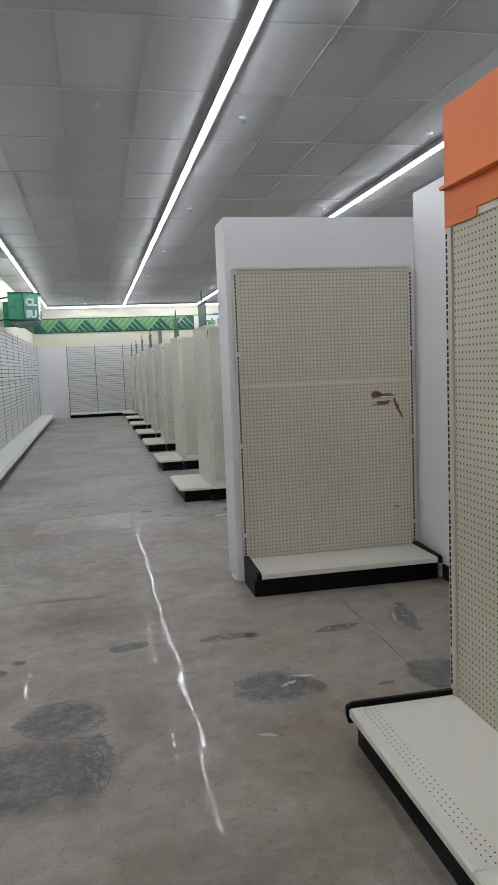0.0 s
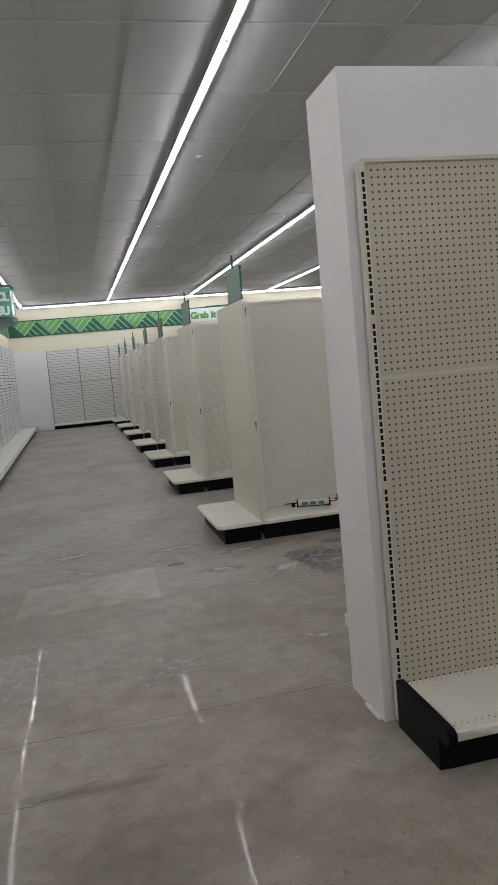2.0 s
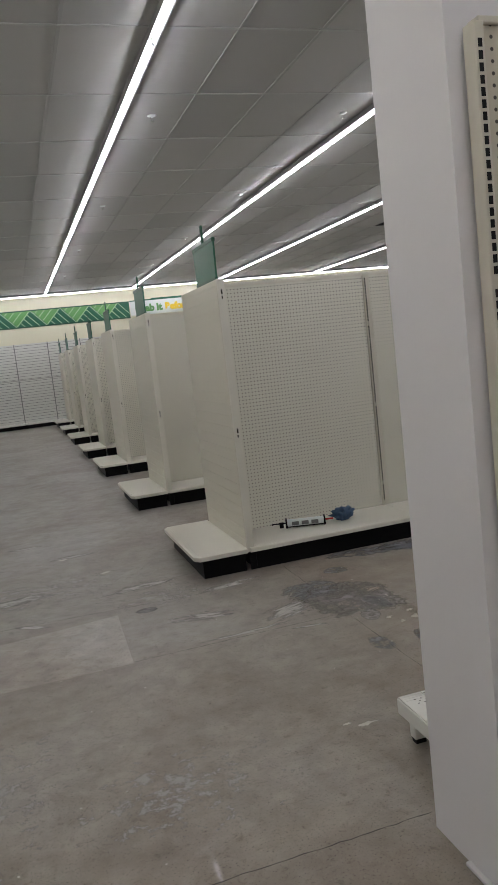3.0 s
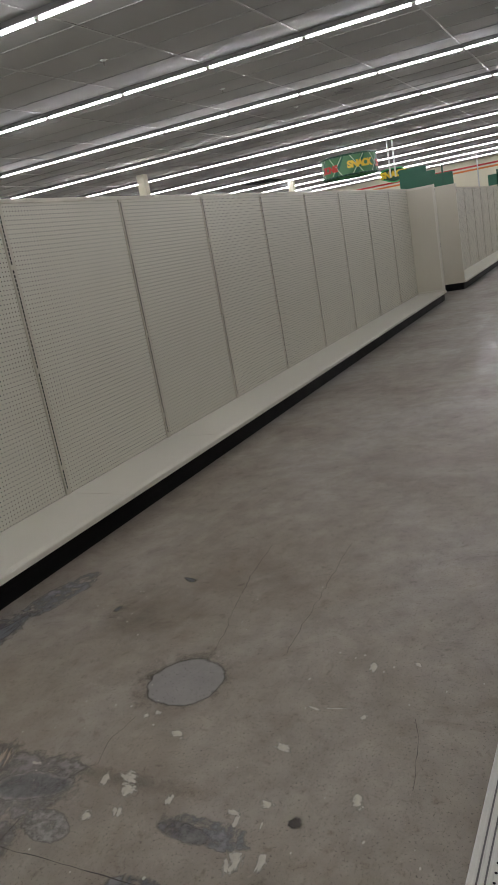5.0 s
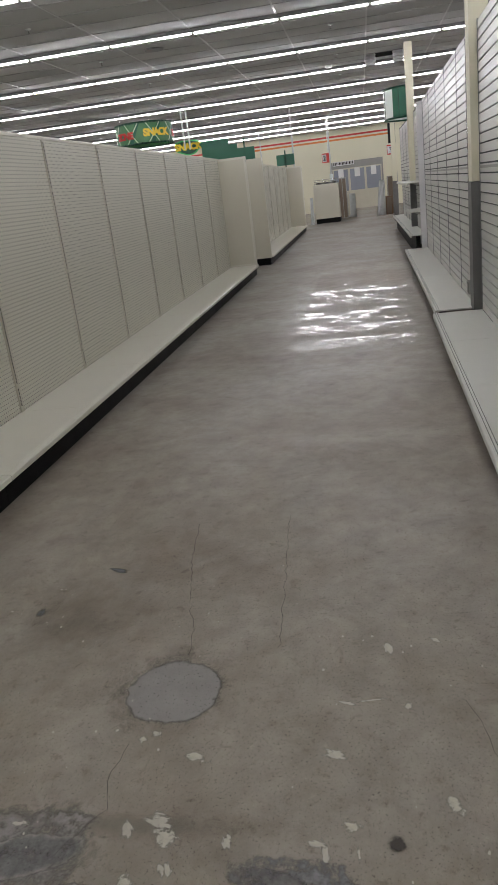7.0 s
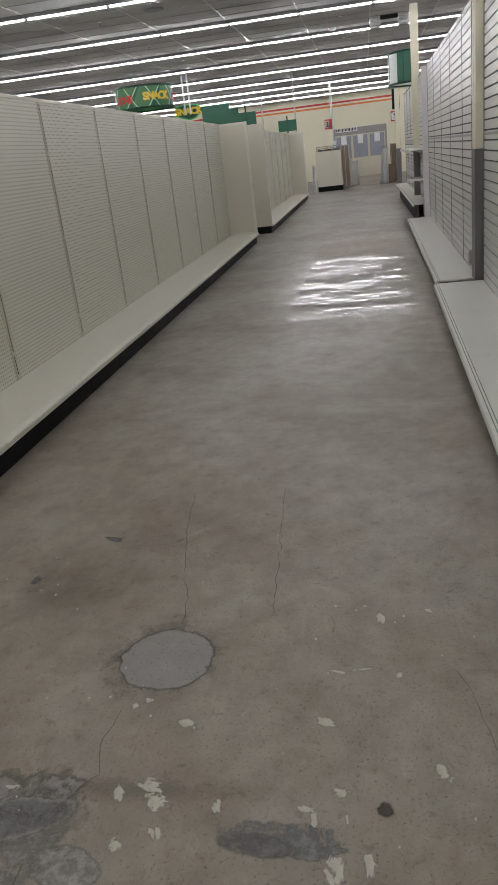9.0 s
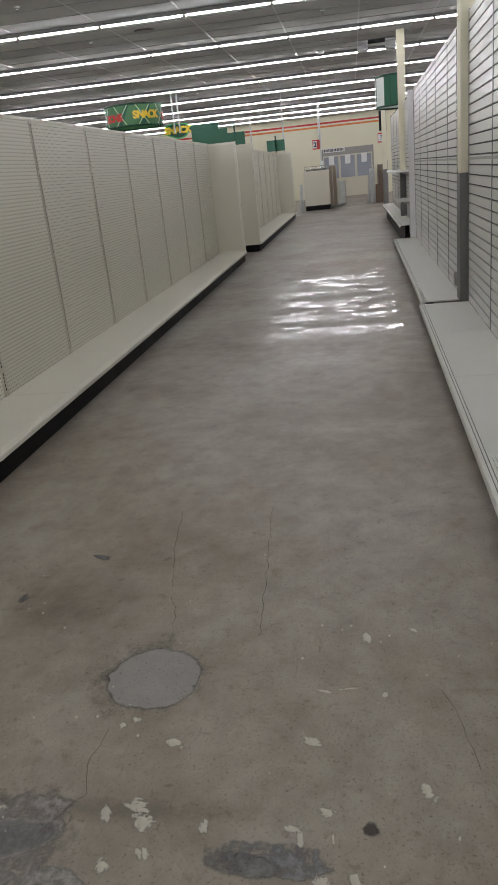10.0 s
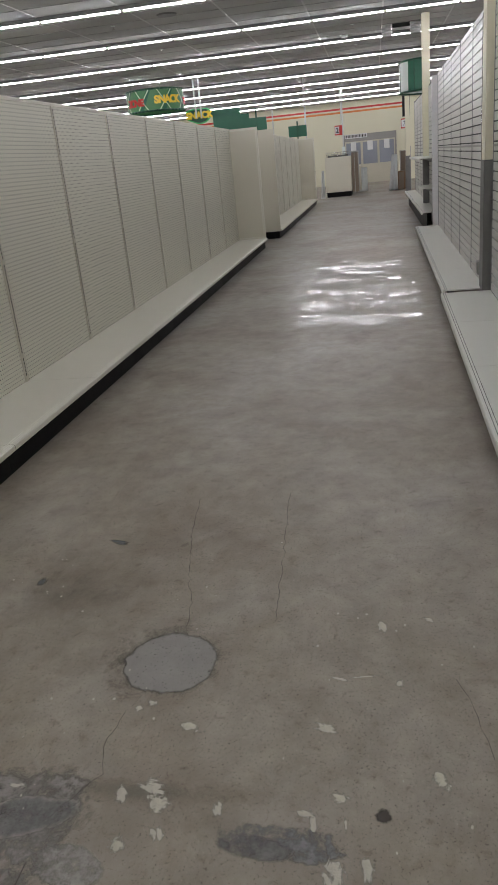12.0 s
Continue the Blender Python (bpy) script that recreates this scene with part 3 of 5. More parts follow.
part("top_rail", soft(boxes((0, W, -0.045, -0.004, 2.094, 2.11)), 0.003), CREAM, unit)
slots = slot_mesh(2.09, 0.19)
for x in (0, W):
    u = part("upright", soft(boxes((x - 0.013, x + 0.013, -0.046, -0.004, 0.02, 2.10)), 0.003), CREAM, unit)
    tagged(part("slot_strip", slots, None, u, "row of black slots", at=(x, -0.0462, 0)), kind="stuff")
bm = bmesh.new()
extrude(bm, [(-0.44, 0.165), (-0.445, 0.16), (-0.445, 0.13), (-0.435, 0.13), (-0.43, 0.15), (-0.04, 0.15), (-0.04, 0.165)], "x", 0.014, W - 0.014)
sh = part("base_shelf", bm, SHELF, unit)
bm = bmesh.new()
for y, off in ((-0.405, 0), (-0.39, 0.5), (-0.07, 0), (-0.055, 0.5)):
    for k in range(46):
        x = 0.03 + (k + off) * 0.0254
        bmesh.ops.create_circle(bm, cap_ends=True, segments=6, radius=0.003, matrix=Matrix.Translation((x, y, 0.1656)))
tagged(part("perforation_strip", bm, HOLE, sh, "rows of small dark holes"), kind="stuff")
for x in (0, W):
    bm = extrude(bmesh.new(), [(-0.046, 0.0), (-0.375, 0.0), (-0.375, 0.115), (-0.40, 0.11), (-0.452, 0.125), (-0.452, 0.16), (-0.43, 0.172), (-0.046, 0.185)], "x", x - 0.016, x + 0.016)
    part("base_bracket", bm, BLACK, unit)
part("kick_plate", boxes((0.016, W - 0.016, -0.378, -0.366, 0.0, 0.13)), BLACK, unit)


def blob(bm, x, y, rx, ry, seed, rough=0.25, n=28, turn=0.0, thick=0.0015, axis="z"):
    """A flat, ragged-edged patch."""
    r = random.Random(seed)
    ph = [(r.uniform(0, 6.3), r.uniform(0.3, 1.0) / k ** 0.5) for k in range(2, 8)]
    pts = []
    for i in range(n):
        a = 2 * math.pi * i / n
        s = 1 + rough * sum(w * math.sin(k * a + p) for k, (p, w) in enumerate(ph, 2)) / 1.6
        u, v = rx * s * math.cos(a), ry * s * math.sin(a)
        pts.append((x + u * math.cos(turn) - v * math.sin(turn), y + u * math.sin(turn) + v * math.cos(turn)))
    at = (lambda p, h: (p[0], p[1], h)) if axis == "z" else (lambda p, h: (p[0], -h, p[1]))
    low = [bm.verts.new(at(p, 0)) for p in pts]
    top = [bm.verts.new(at((x + (p[0] - x) * 0.97, y + (p[1] - y) * 0.97), thick)) for p in pts]
    for i in range(n):
        j = (i + 1) % n
        bm.faces.new((low[i], low[j], top[j], top[i]))
    bm.faces.new(top)
    return bm


bm = bmesh.new()
blob(bm, 0.965, 1.235, 0.035, 0.026, 3, 0.3, axis="y")
blob(bm, 1.03, 1.232, 0.07, 0.009, 5, 0.5, axis="y")
blob(bm, 1.01, 1.175, 0.075, 0.012, 6, 0.6, axis="y", turn=0.1)
blob(bm, 1.12, 1.14, 0.065, 0.014, 8, 0.5, axis="y", turn=-1.15)
part("torn_patch", bm, BROWN, unit, "torn brown patch of bare hardboard", at=(0, -0.0342, 0))
bm = blob(bmesh.new(), 1.10, 0.44, 0.02, 0.008, 9, 0.4, axis="y")
part("scuff", bm, PATCH_RIM, unit, at=(0, -0.0342, 0))

# the partition behind it, running along the long aisle
setting("wall_partition", boxes((1.27, 1.60, 3.995, 4.335, 0, 2.44), (1.60, 21.45, 3.995, 4.22, 0, 2.44)), WHITE_PAINT, "white painted low partition wall with a rounded end", "wall")
bm = extrude(bmesh.new(), [(2.6, CEIL * 0 + 3.995), (2.78, 3.995), (2.78, Y0), (2.6, Y0)], "z", 0, 2.6)
setting("wall_niche", bm, WHITE_PAINT, "white painted partition wall beside the pegboard unit", "wall")

setting("baseboard", boxes((2.588, 2.598, Y0, 3.60, 0.0, 0.10)), BLACK, "black rubber baseboard along the white partition", "trim")

# slat shelving against a wall


def slat_shelving(at, bays, pitch, height, front, label, turn=0, pieces=False, deck=0.145, kick=0.40, tint=None, gap=0.012):
    """Wall bays: level white slats, steel uprights between them, a low deck and a black plinth. Faces -y."""
    g = thing("slat_shelving", at, label, "store shelving", "wall shelving", turn=turn)
    step = 0.0762
    slat = None
    if pieces:
        slat = mesh_of("slat", boxes((0.012, pitch - 0.012, -0.026, -0.012, 0, step - gap)), SLAT)
    panel = None
    if not pieces:
        bm = bmesh.new()
        z = deck
        while z < height - 0.03:
            box(bm, 0.012, pitch - 0.012, -0.026, -0.012, z, min(height, z + step - gap))
            z += step
        panel = mesh_of("slats", bm, SLAT)
    # backing is coloured dark for the shadow line between slats
    back = mesh_of("backing", boxes((0.0, pitch, -0.012, -0.002, deck - 0.02, height)), SHADE_BACK)
    post = mesh_of("upright", soft(boxes((-0.012, 0.012, -0.03, -0.012, 0.02, height + 0.01)), 0.002), tint or GREY_STEEL)
    bm = bmesh.new()
    extrude(bm, shelf_profile(-front, -0.03, deck, 0.04), "x", 0.002, pitch - 0.002)
    shelf = mesh_of("base_shelf", bm, WHITE_SHELF)
    kickm = mesh_of("kick_plate", boxes((0.001, pitch - 0.001, -front + 0.09, -front + 0.102, 0.0, deck - 0.02)), BLACK)
    groove = mesh_of("price_groove", boxes((0.004, pitch - 0.004, -front + 0.020, -front + 0.0235, deck, deck + 0.0018), (0.004, pitch - 0.004, -front + 0.036, -front + 0.0395, deck, deck + 0.0018)), GREY_GUARD)
    mid = mesh_of("middle_rail", soft(boxes((0.012, pitch - 0.012, -0.029, -0.012, 0, 0.02)), 0.002), ALUMINIUM)
    for k in range(bays + 1):
        part("upright", post, None, g, "grey slotted upright", at=(k * pitch, 0, 0))
    for k in range(bays):
        b = part("backing", back, None, g, at=(k * pitch, 0, 0))
        if pieces:
            z = deck
            while z < height - 0.03:
                part("slat", slat, None, b, at=(0, 0, z))
                z += step
        else:
            part("slat_panel", panel, None, g, at=(k * pitch, 0, 0))
        part("middle_rail", mid, None, g, at=(k * pitch, 0, 1.32))
        d = part("base_shelf", shelf, None, g, at=(k * pitch, 0, 0))
        part("price_groove", groove, None, d)
        part("kick_plate", kickm, None, g, at=(k * pitch, 0, 0))
    bm = extrude(bmesh.new(), [(-0.03, 0), (-front + 0.09, 0), (-front + 0.09, deck - 0.04), (-front + 0.02, deck - 0.04), (-front + 0.02, deck - 0.012), (-0.03, deck - 0.012)], "x", -0.012, 0.0)
    part("base_bracket", bm, WHITE_SHELF, g)
    return g


# west wall
slat_shelving((X0 + 0.1, 23.9 - 22 * 1.22, 0), 22, 1.22, 2.40, 0.47, "white slat wall shelving with a low white deck", turn=90)
bpy.context.view_layer.update()
# north wall
slat_shelving((-0.41, 24.24, 0), 6, 0.90, 2.32, 0.42, "white slat back wall shelving with grey uprights", tint=GREY_STEEL, gap=0.007)
setting("wall_corner_panel", soft(boxes((-1.335, -0.425, 23.93, 24.4, 0, 2.32)), 0.006), WHITE_PAINT, "plain white boxed panel in the back corner", "panel")

# partition shelving, facing the long aisle (it runs back from its far end)
near_slats = slat_shelving((7.62, 4.29, 0), 5, 1.22, 2.42, 0.455, "white slat partition shelving with a low white deck", turn=179.05, pieces=True)
bm = bmesh.new()
for y, off in ((4.337 + 0.40, 0), (4.337 + 0.385, 0.5), (4.337 + 0.37, 0)):
    for k in range(95):
        bmesh.ops.create_circle(bm, cap_ends=True, segments=6, radius=0.0035, matrix=Matrix.Translation((7.62 - 6.17 - 7.62 + (k + off) * 0.0254 + 0.02, y - 4.337, 0.1475)))
for v in bm.verts:
    v.co.x, v.co.y = -v.co.x, -v.co.y
tagged(part("perforation_strip", bm, HOLE, near_slats, "rows of small dark holes"), kind="stuff")
ext = part("end_deck", extrude(bmesh.new(), shelf_profile(-0.455, -0.03, 0.145, 0.04), "x", 6.102, 6.19), WHITE_SHELF, near_slats, "narrow white deck end")
part("end_face", soft(boxes((6.19, 6.196, -0.45, -0.06, 0.085, 0.14)), 0.002), WHITE_SHELF, ext)
part("leg", soft(boxes((6.13, 6.18, -0.40, -0.36, 0.018, 0.135)), 0.004), WHITE_SHELF, ext)
part("foot_pad", boxes((6.135, 6.175, -0.395, -0.365, 0.0, 0.018)), BLACK, ext)
slat_shelving((13.86, 4.25, 0), 5, 1.22, 2.40, 0.40, "white slat partition shelving behind a column", turn=179.4)
side = setting("wall_fin", soft(boxes((13.87, 13.91, 4.225, 4.37, 0, 2.38)), 0.004), WHITE_PAINT, "white side board standing off the partition", "panel")
slat_shelving((21.4, 4.235, 0), 6, 1.22, 2.42, 0.30, "far white slat partition shelving with stacked white shelves", turn=180, deck=0.34)


def bracket_shelf(x0, x1, z, depth):
    s = thing("wall_shelf", (x0, 4.262, z), "white steel shelf on brackets against slats", "shelf", "bracket shelves")
    bm = extrude(bmesh.new(), shelf_profile(depth, 0.0, 0.0, 0.04), "x", 0, x1 - x0)
    part("deck", bm, WHITE_SHELF, s)
    for x in (0.02, x1 - x0 - 0.02):
        part("bracket", extrude(bmesh.new(), [(0, -0.013), (depth * 0.8, -0.013), (0, -0.1)], "x", x - 0.004, x + 0.004), ALUMINIUM, s)
    return s


bracket_shelf(14.1, 17.7, 1.19, 0.30)
bracket_shelf(14.1, 15.3, 0.72, 0.26)

def column(x, y, w, d, guard, label):
    c = thing("column", (x, y, 0), label, "column", "building columns", kind="structure")
    part("shaft", soft(boxes((0, w, 0, d, guard, CEIL)), 0.006), WALL_CREAM, c, "cream painted shaft")
    if guard:
        part("guard", soft(boxes((-0.006, w + 0.006, 0, d + 0.006, 0, guard)), 0.004), GREY_GUARD, c, "scuffed grey metal guard")
    return c


column(7.66, 4.225, 0.20, 0.155, 1.22, "square cream column with a grey metal guard")
column(16.28, 4.225, 0.18, 0.14, 1.15, "square cream column with a grey metal guard")
column(24.9, 4.225, 0.18, 0.13, 1.15, "square cream column with a grey metal guard")
for x, y in ((7.45, 14.6), (16.95, 14.6), (27.1, 14.75)):
    column(x, y, 0.20, 0.20, 0, "square cream building column between aisles")

# junction box and its conduit beside the column
jb = thing("junction_box", (7.95, 4.335, 0.23), "small grey electrical box with a thin conduit", "electrical box")
part("box", soft(boxes((0, 0.10, 0, 0.055, 0, 0.12)), 0.006), ALUMINIUM, jb)
part("cover", soft(boxes((0.008, 0.092, 0.055, 0.06, 0.01, 0.11)), 0.002), CHROME, jb)
part("conduit", rod(bmesh.new(), (0.03, 0.025, 0.12), (0.03, 0.025, 2.12), 0.010), CHROME, jb, smooth=True)
part("conduit", rod(bmesh.new(), (0.06, 0.025, 0.12), (0.06, 0.025, 0.75), 0.006), ALUMINIUM, jb, smooth=True)

# near gondola by the start, facing the main aisle, with an orange board on it
near = gondola((1.722, 1.67, 0), 4, "cream pegboard gondola with a black-edged low shelf", pitch=0.945, height=1.965, front=0.47, kick=0.43, end_near=False, end_far=False, end_shelf=False, turn=-90, peg=CREAM_PEG)
bm = extrude(bmesh.new(), [(-0.47, 0.10), (-0.478, 0.13), (-0.478, 0.165), (-0.45, 0.178), (-0.036, 0.178), (-0.036, 0.0), (-0.43, 0.0), (-0.43, 0.1)], "x", -0.022, -0.004)
part("end_bracket", bm, BLACK, near, "black steel shelf end bracket")
bm = bmesh.new()
for y, off in ((-0.42, 0), (-0.40, 0.5), (-0.38, 0)):
    for k in range(36):
        bmesh.ops.create_circle(bm, cap_ends=True, segments=6, radius=0.003, matrix=Matrix.Translation((0.03 + (k + off) * 0.0254, y, 0.1622)))
tagged(part("perforation_strip", bm, HOLE, near, "rows of small dark holes"), kind="stuff")
orange = thing("header_board", (1.722, 1.67, 1.971), "bright orange painted header board on top of pegboard shelving", "sign")
part("board", soft(boxes((-0.045, 0.0, -3.7, 0.02, 0.0, 0.40)), 0.004), ORANGE, orange)
part("flange", soft(boxes((-0.075, -0.045, -3.7, 0.0, 0.10, 0.115)), 0.003), ORANGE, orange)
part("tape", boxes((-0.047, -0.042, -0.22, 0.012, -0.03, 0.0)), ORANGE, orange, "orange tape strip")

# ---------------------------------------------------------------- banner on the back wall
ban = thing("wall_banner", (X0 + 0.05, Y1, 2.80), "green banner with light green chevron bands on the back wall", "banner")
BL, BH = 5.25, 0.42
part("board", boxes((0, BL, -0.03, 0, 0, BH)), GREEN, ban)
part("rail", soft(boxes((0, BL, -0.04, 0, BH, BH + 0.03)), 0.004), GREEN_DARK, ban, "dark green top rail")
part("rail", soft(boxes((0, BL, -0.04, 0, -0.03, 0)), 0.004), GREEN_DARK, ban, "dark green bottom rail")
period = 0.82


def quad(bm, a, b, w, y):
    """A level-ended diagonal stripe between two points of the board."""
    v = [bm.verts.new((p[0] + s * w / 2, y, p[1])) for p, s in ((a, -1), (a, 1), (b, 1), (b, -1))]
    bm.faces.new(v)


for k in range(int(BL / period)):
    x = k * period + 0.05
    bm = bmesh.new()
    bm.faces.new([bm.verts.new(p) for p in ((x, -0.034, BH), (x + period * 0.96, -0.034, BH), (x + period * 0.48, -0.034, 0))])
    part("chevron", bm, GREEN_LIGHT, ban, "light green triangle")
    bm = bmesh.new()
    for f in (0.2, 0.45, 0.7, 0.97):
        quad(bm, (x + period * 0.96 * f, BH), (x + period * 0.48 * f, BH * (1 - f)), 0.022, -0.0385)
    for f in (0.0, 0.25, 0.5, 0.75):
        quad(bm, (x + period * (0.48 + 0.48 * (1 - f)), BH * (1 - f)), (x + period * (0.48 + 0.96 * (1 - f)), 0.0), 0.022, -0.0385)
    part("stripe", bm, PALE, ban, "pale diagonal stripes")
gs = thing("wall_sign", (3.86, Y1, 2.83), "white sign with green and yellow lettering on the back wall", "sign")
part("board", soft(boxes((0, 2.7, -0.05, 0, 0, 0.40)), 0.006), PRINT_WHITE, gs)
part("rail", boxes((0, 2.7, -0.056, 0, 0.40, 0.43)), GREEN, gs)
words("lettering", "Grab It", 0.27, GREEN_LIGHT, gs, (0.54, -0.052, 0.10), 0, "green lettering", 0.016)
words("lettering", "Before", 0.27, YELLOW, gs, (1.40, -0.052, 0.10), 0, "yellow lettering", 0.016)
side_b = thing("wall_banner", (X0, 21.6, 2.80), "green banner return along the side wall", "banner")
part("board", boxes((0, 0.03, 0, 2.95, 0, BH)), GREEN, side_b)
bm = bmesh.new()
for k in range(12):
    y = 0.15 + k * 0.24
    bm.faces.new([bm.verts.new(p) for p in ((0.034, y, 0), (0.034, y + 0.03, 0), (0.034, y + 0.33 - 0.1, BH), (0.034, y + 0.2, BH))])
part("stripe", bm, PALE, side_b, "pale diagonal stripes")
setting("trim", boxes((4.5, 39.5, Y1 - 0.02, Y1, 3.24, 3.29)), GREEN, "thin green rail along the back wall", "trim")


# ---------------------------------------------------------------- canopy signs


def tube(bm, line, r, sides=8):
    """A round bar bent along a line in plan."""
    rings = []
    for i, p in enumerate(line):
        d = (line[min(i + 1, len(line) - 1)] - line[max(i - 1, 0)]).normalized()
        n = Vector((d.y, -d.x, 0))
        rings.append([bm.verts.new(p + n * (r * math.cos(2 * math.pi * k / sides)) + Vector((0, 0, r * math.sin(2 * math.pi * k / sides)))) for k in range(sides)])
    for a, b in zip(rings, rings[1:]):
        for k in range(sides):
            bm.faces.new((a[k], a[(k + 1) % sides], b[(k + 1) % sides], b[k]))
    bm.faces.new(rings[0])
    bm.faces.new(rings[-1][::-1])


def canopy(at, turn, outline, height, label, white_from=0.0, skin=GREEN):
    """A bowed valance: an outline in plan, as a thin wall with top and bottom rails. Local +x leads away from the wall."""
    s = thing("canopy_sign", at, label, "sign", "canopy signs", turn=turn)
    for i in range(len(outline) - 1):
        (xa, ya), (xb, yb) = outline[i], outline[i + 1]
        d = Vector((xb - xa, yb - ya, 0)).normalized()
        nrm = Vector((d.y, -d.x, 0)) * 0.012
        bm = bmesh.new()
        v = []
        for z in (0.0, height):
            v += [bm.verts.new(p) for p in ((xa, ya, z), (xb, yb, z), (xb - nrm.x, yb - nrm.y, z), (xa - nrm.x, ya - nrm.y, z))]
        for q in ((0, 1, 5, 4), (1, 2, 6, 5), (2, 3, 7, 6), (3, 0, 4, 7), (0, 3, 2, 1), (4, 5, 6, 7)):
            bm.faces.new([v[j] for j in q])
        mid = (i + 0.5) / (len(outline) - 1)
        part("face", bm, PRINT_WHITE if mid < white_from else skin, s)
    for z in (0.0, height):
        bm = bmesh.new()
        tube(bm, [Vector((x, y, z)) for x, y in outline], 0.018)
        part("rail", bm, GREEN_DARK, s, "dark green tube rail", smooth=True)
    for x, y in outline[1:-1:3]:
        part("seam", rod(bmesh.new(), (x, y, 0), (x, y, height), 0.008, 8), GREEN_DARK, s)
    return s


def arc(rx, ry, a0, a1, n):
    return [(rx * math.cos(radians(a0 + (a1 - a0) * k / n)), ry * math.sin(radians(a0 + (a1 - a0) * k / n))) for k in range(n + 1)]


west_sign = canopy((X0, 14.4, 2.54), 0, [(0.31, 0.0), (0.60, 0.0), (0.86, 0.17), (0.90, 0.5), (0.86, 1.0), (0.7, 1.6), (0.4, 1.95), (0, 2.0)], 0.52, "green bowed canopy sign with white lettering on the side wall", 0.0, TEAL)
for txt, z in (("CL", 0.28), ("SU", 0.05)):
    words("lettering", txt, 0.19, PALE_BLUE, west_sign, (0.735, 0.078, z), 33, "pale lettering", 0.012)
for z in (0.02, 0.44):
    part("wall_arm", rod(bmesh.new(), (0.31, 0.0, z), (0.0, 0.5, z), 0.016, 8), GREEN_DARK, west_sign, "dark green wall arm", smooth=True)
part("soffit", extrude(bmesh.new(), [(0.31, 0.01), (0.60, 0.01), (0.85, 0.18), (0.88, 0.5), (0.84, 1.0), (0.68, 1.6), (0.4, 1.9), (0.31, 1.9)], "z", -0.05, -0.02), GREEN, west_sign, "green underside")
side_c = thing("wall_banner", (X0, 9.2, 2.80), "green banner with pale stripes along the side wall", "banner")
part("board", boxes((0, 0.03, 0, 4.7, 0, 0.42)), GREEN, side_c)
part("rail", boxes((0, 0.04, 0, 4.7, 0.42, 0.45)), GREEN_DARK, side_c)
bm = bmesh.new()
for k in range(18):
    y = 0.1 + k * 0.24
    bm.faces.new([bm.verts.new(p) for p in ((0.034, y, 0), (0.034, y + 0.03, 0), (0.034, y + 0.23, 0.42), (0.034, y + 0.2, 0.42))])
part("stripe", bm, PALE, side_c, "pale diagonal stripes")
canopy((17.0, 4.24, 2.36), 0, [(x, y) for x, y in arc(0.6, 0.52, 180, 0, 12)][::-1], 0.53, "green half-drum canopy sign with pale end on the partition", 0.75)

canopy((2.69, 3.62, 2.605), 0, [(0, 0), (0.03, -0.35), (0.04, -0.8), (0.03, -1.2), (0, -1.5)], 0.42, "green bowed sign standing on the white partition", 0.0, TEAL)

# hanging drum
drum = thing("hanging_sign", (20.6, 10.6, 2.79), "round green hanging drum sign with yellow and red lettering", "sign")
ring = arc(0.71, 0.71, 0, 360, 40)
bm = bmesh.new()
lo, hi = [[bm.verts.new((x, y, z)) for x, y in ring[:-1]] for z in (0, 0.48)]
li, hi2 = [[bm.verts.new((x * 0.98, y * 0.98, z)) for x, y in ring[:-1]] for z in (0, 0.48)]
for k in range(40):
    j = (k + 1) % 40
    for a, b in ((lo, hi), (hi, hi2), (hi2, li), (li, lo)):
        bm.faces.new((a[k], a[j], b[j], b[k]))
part("skin", bm, DRUM_GREEN, drum, "green printed skin", smooth=False)
for z in (0.0, 0.48):
    bm = bmesh.new()
    for a, b in zip(ring, ring[1:]):
        rod(bm, (a[0] * 1.0, a[1] * 1.0, z), (b[0] * 1.0, b[1] * 1.0, z), 0.022, 8)
    part("rim", bm, GREEN_DARK, drum, "dark green rim", smooth=True)


def on_drum(a0, a1, z0, z1, w, mat, label):
    """A slanted printed band wrapped on the drum."""
    bm = bmesh.new()
    n = 8
    rows = []
    for k in range(n + 1):
        f = k / n
        a, z = radians(a0 + (a1 - a0) * f), z0 + (z1 - z0) * f
        rows.append([bm.verts.new((0.713 * math.cos(b), 0.713 * math.sin(b), z)) for b in (a - w, a + w)])
    for p, q in zip(rows, rows[1:]):
        bm.faces.new((p[0], p[1], q[1], q[0]))
    part("print_band", bm, mat, drum, label)


for k in range(16):
    a = k * 22.5
    on_drum(a, a + (26 if k % 2 else -26), 0.01, 0.47, 0.018, PALE, "pale stripe")
    if k % 2:
        on_drum(a + 8, a + 26, 0.01, 0.47, 0.07, GREEN, "dark green band")


def curved_words(text, centre, size, z, mat, spread):
    for i, ch in enumerate(text):
        a = centre - (i - (len(text) - 1) / 2) * spread * -1
        r = radians(a)
        words("letter", ch, size, mat, drum, (0.722 * math.cos(r), 0.722 * math.sin(r), z), a + 90, "", 0.012)


curved_words("SNACK", 219, 0.23, 0.16, YELLOW, 11)
for centre in (152, 283):
    curved_words("ZONE", centre, 0.21, 0.13, RED, 10.5)
for x, y in ((0.6, 0), (-0.6, 0), (0, 0.6)):
    part("hanging_wire", rod(bmesh.new(), (x, y, 0.48), (x, y, CEIL - 2.79), 0.004, 6), CHROME, drum)

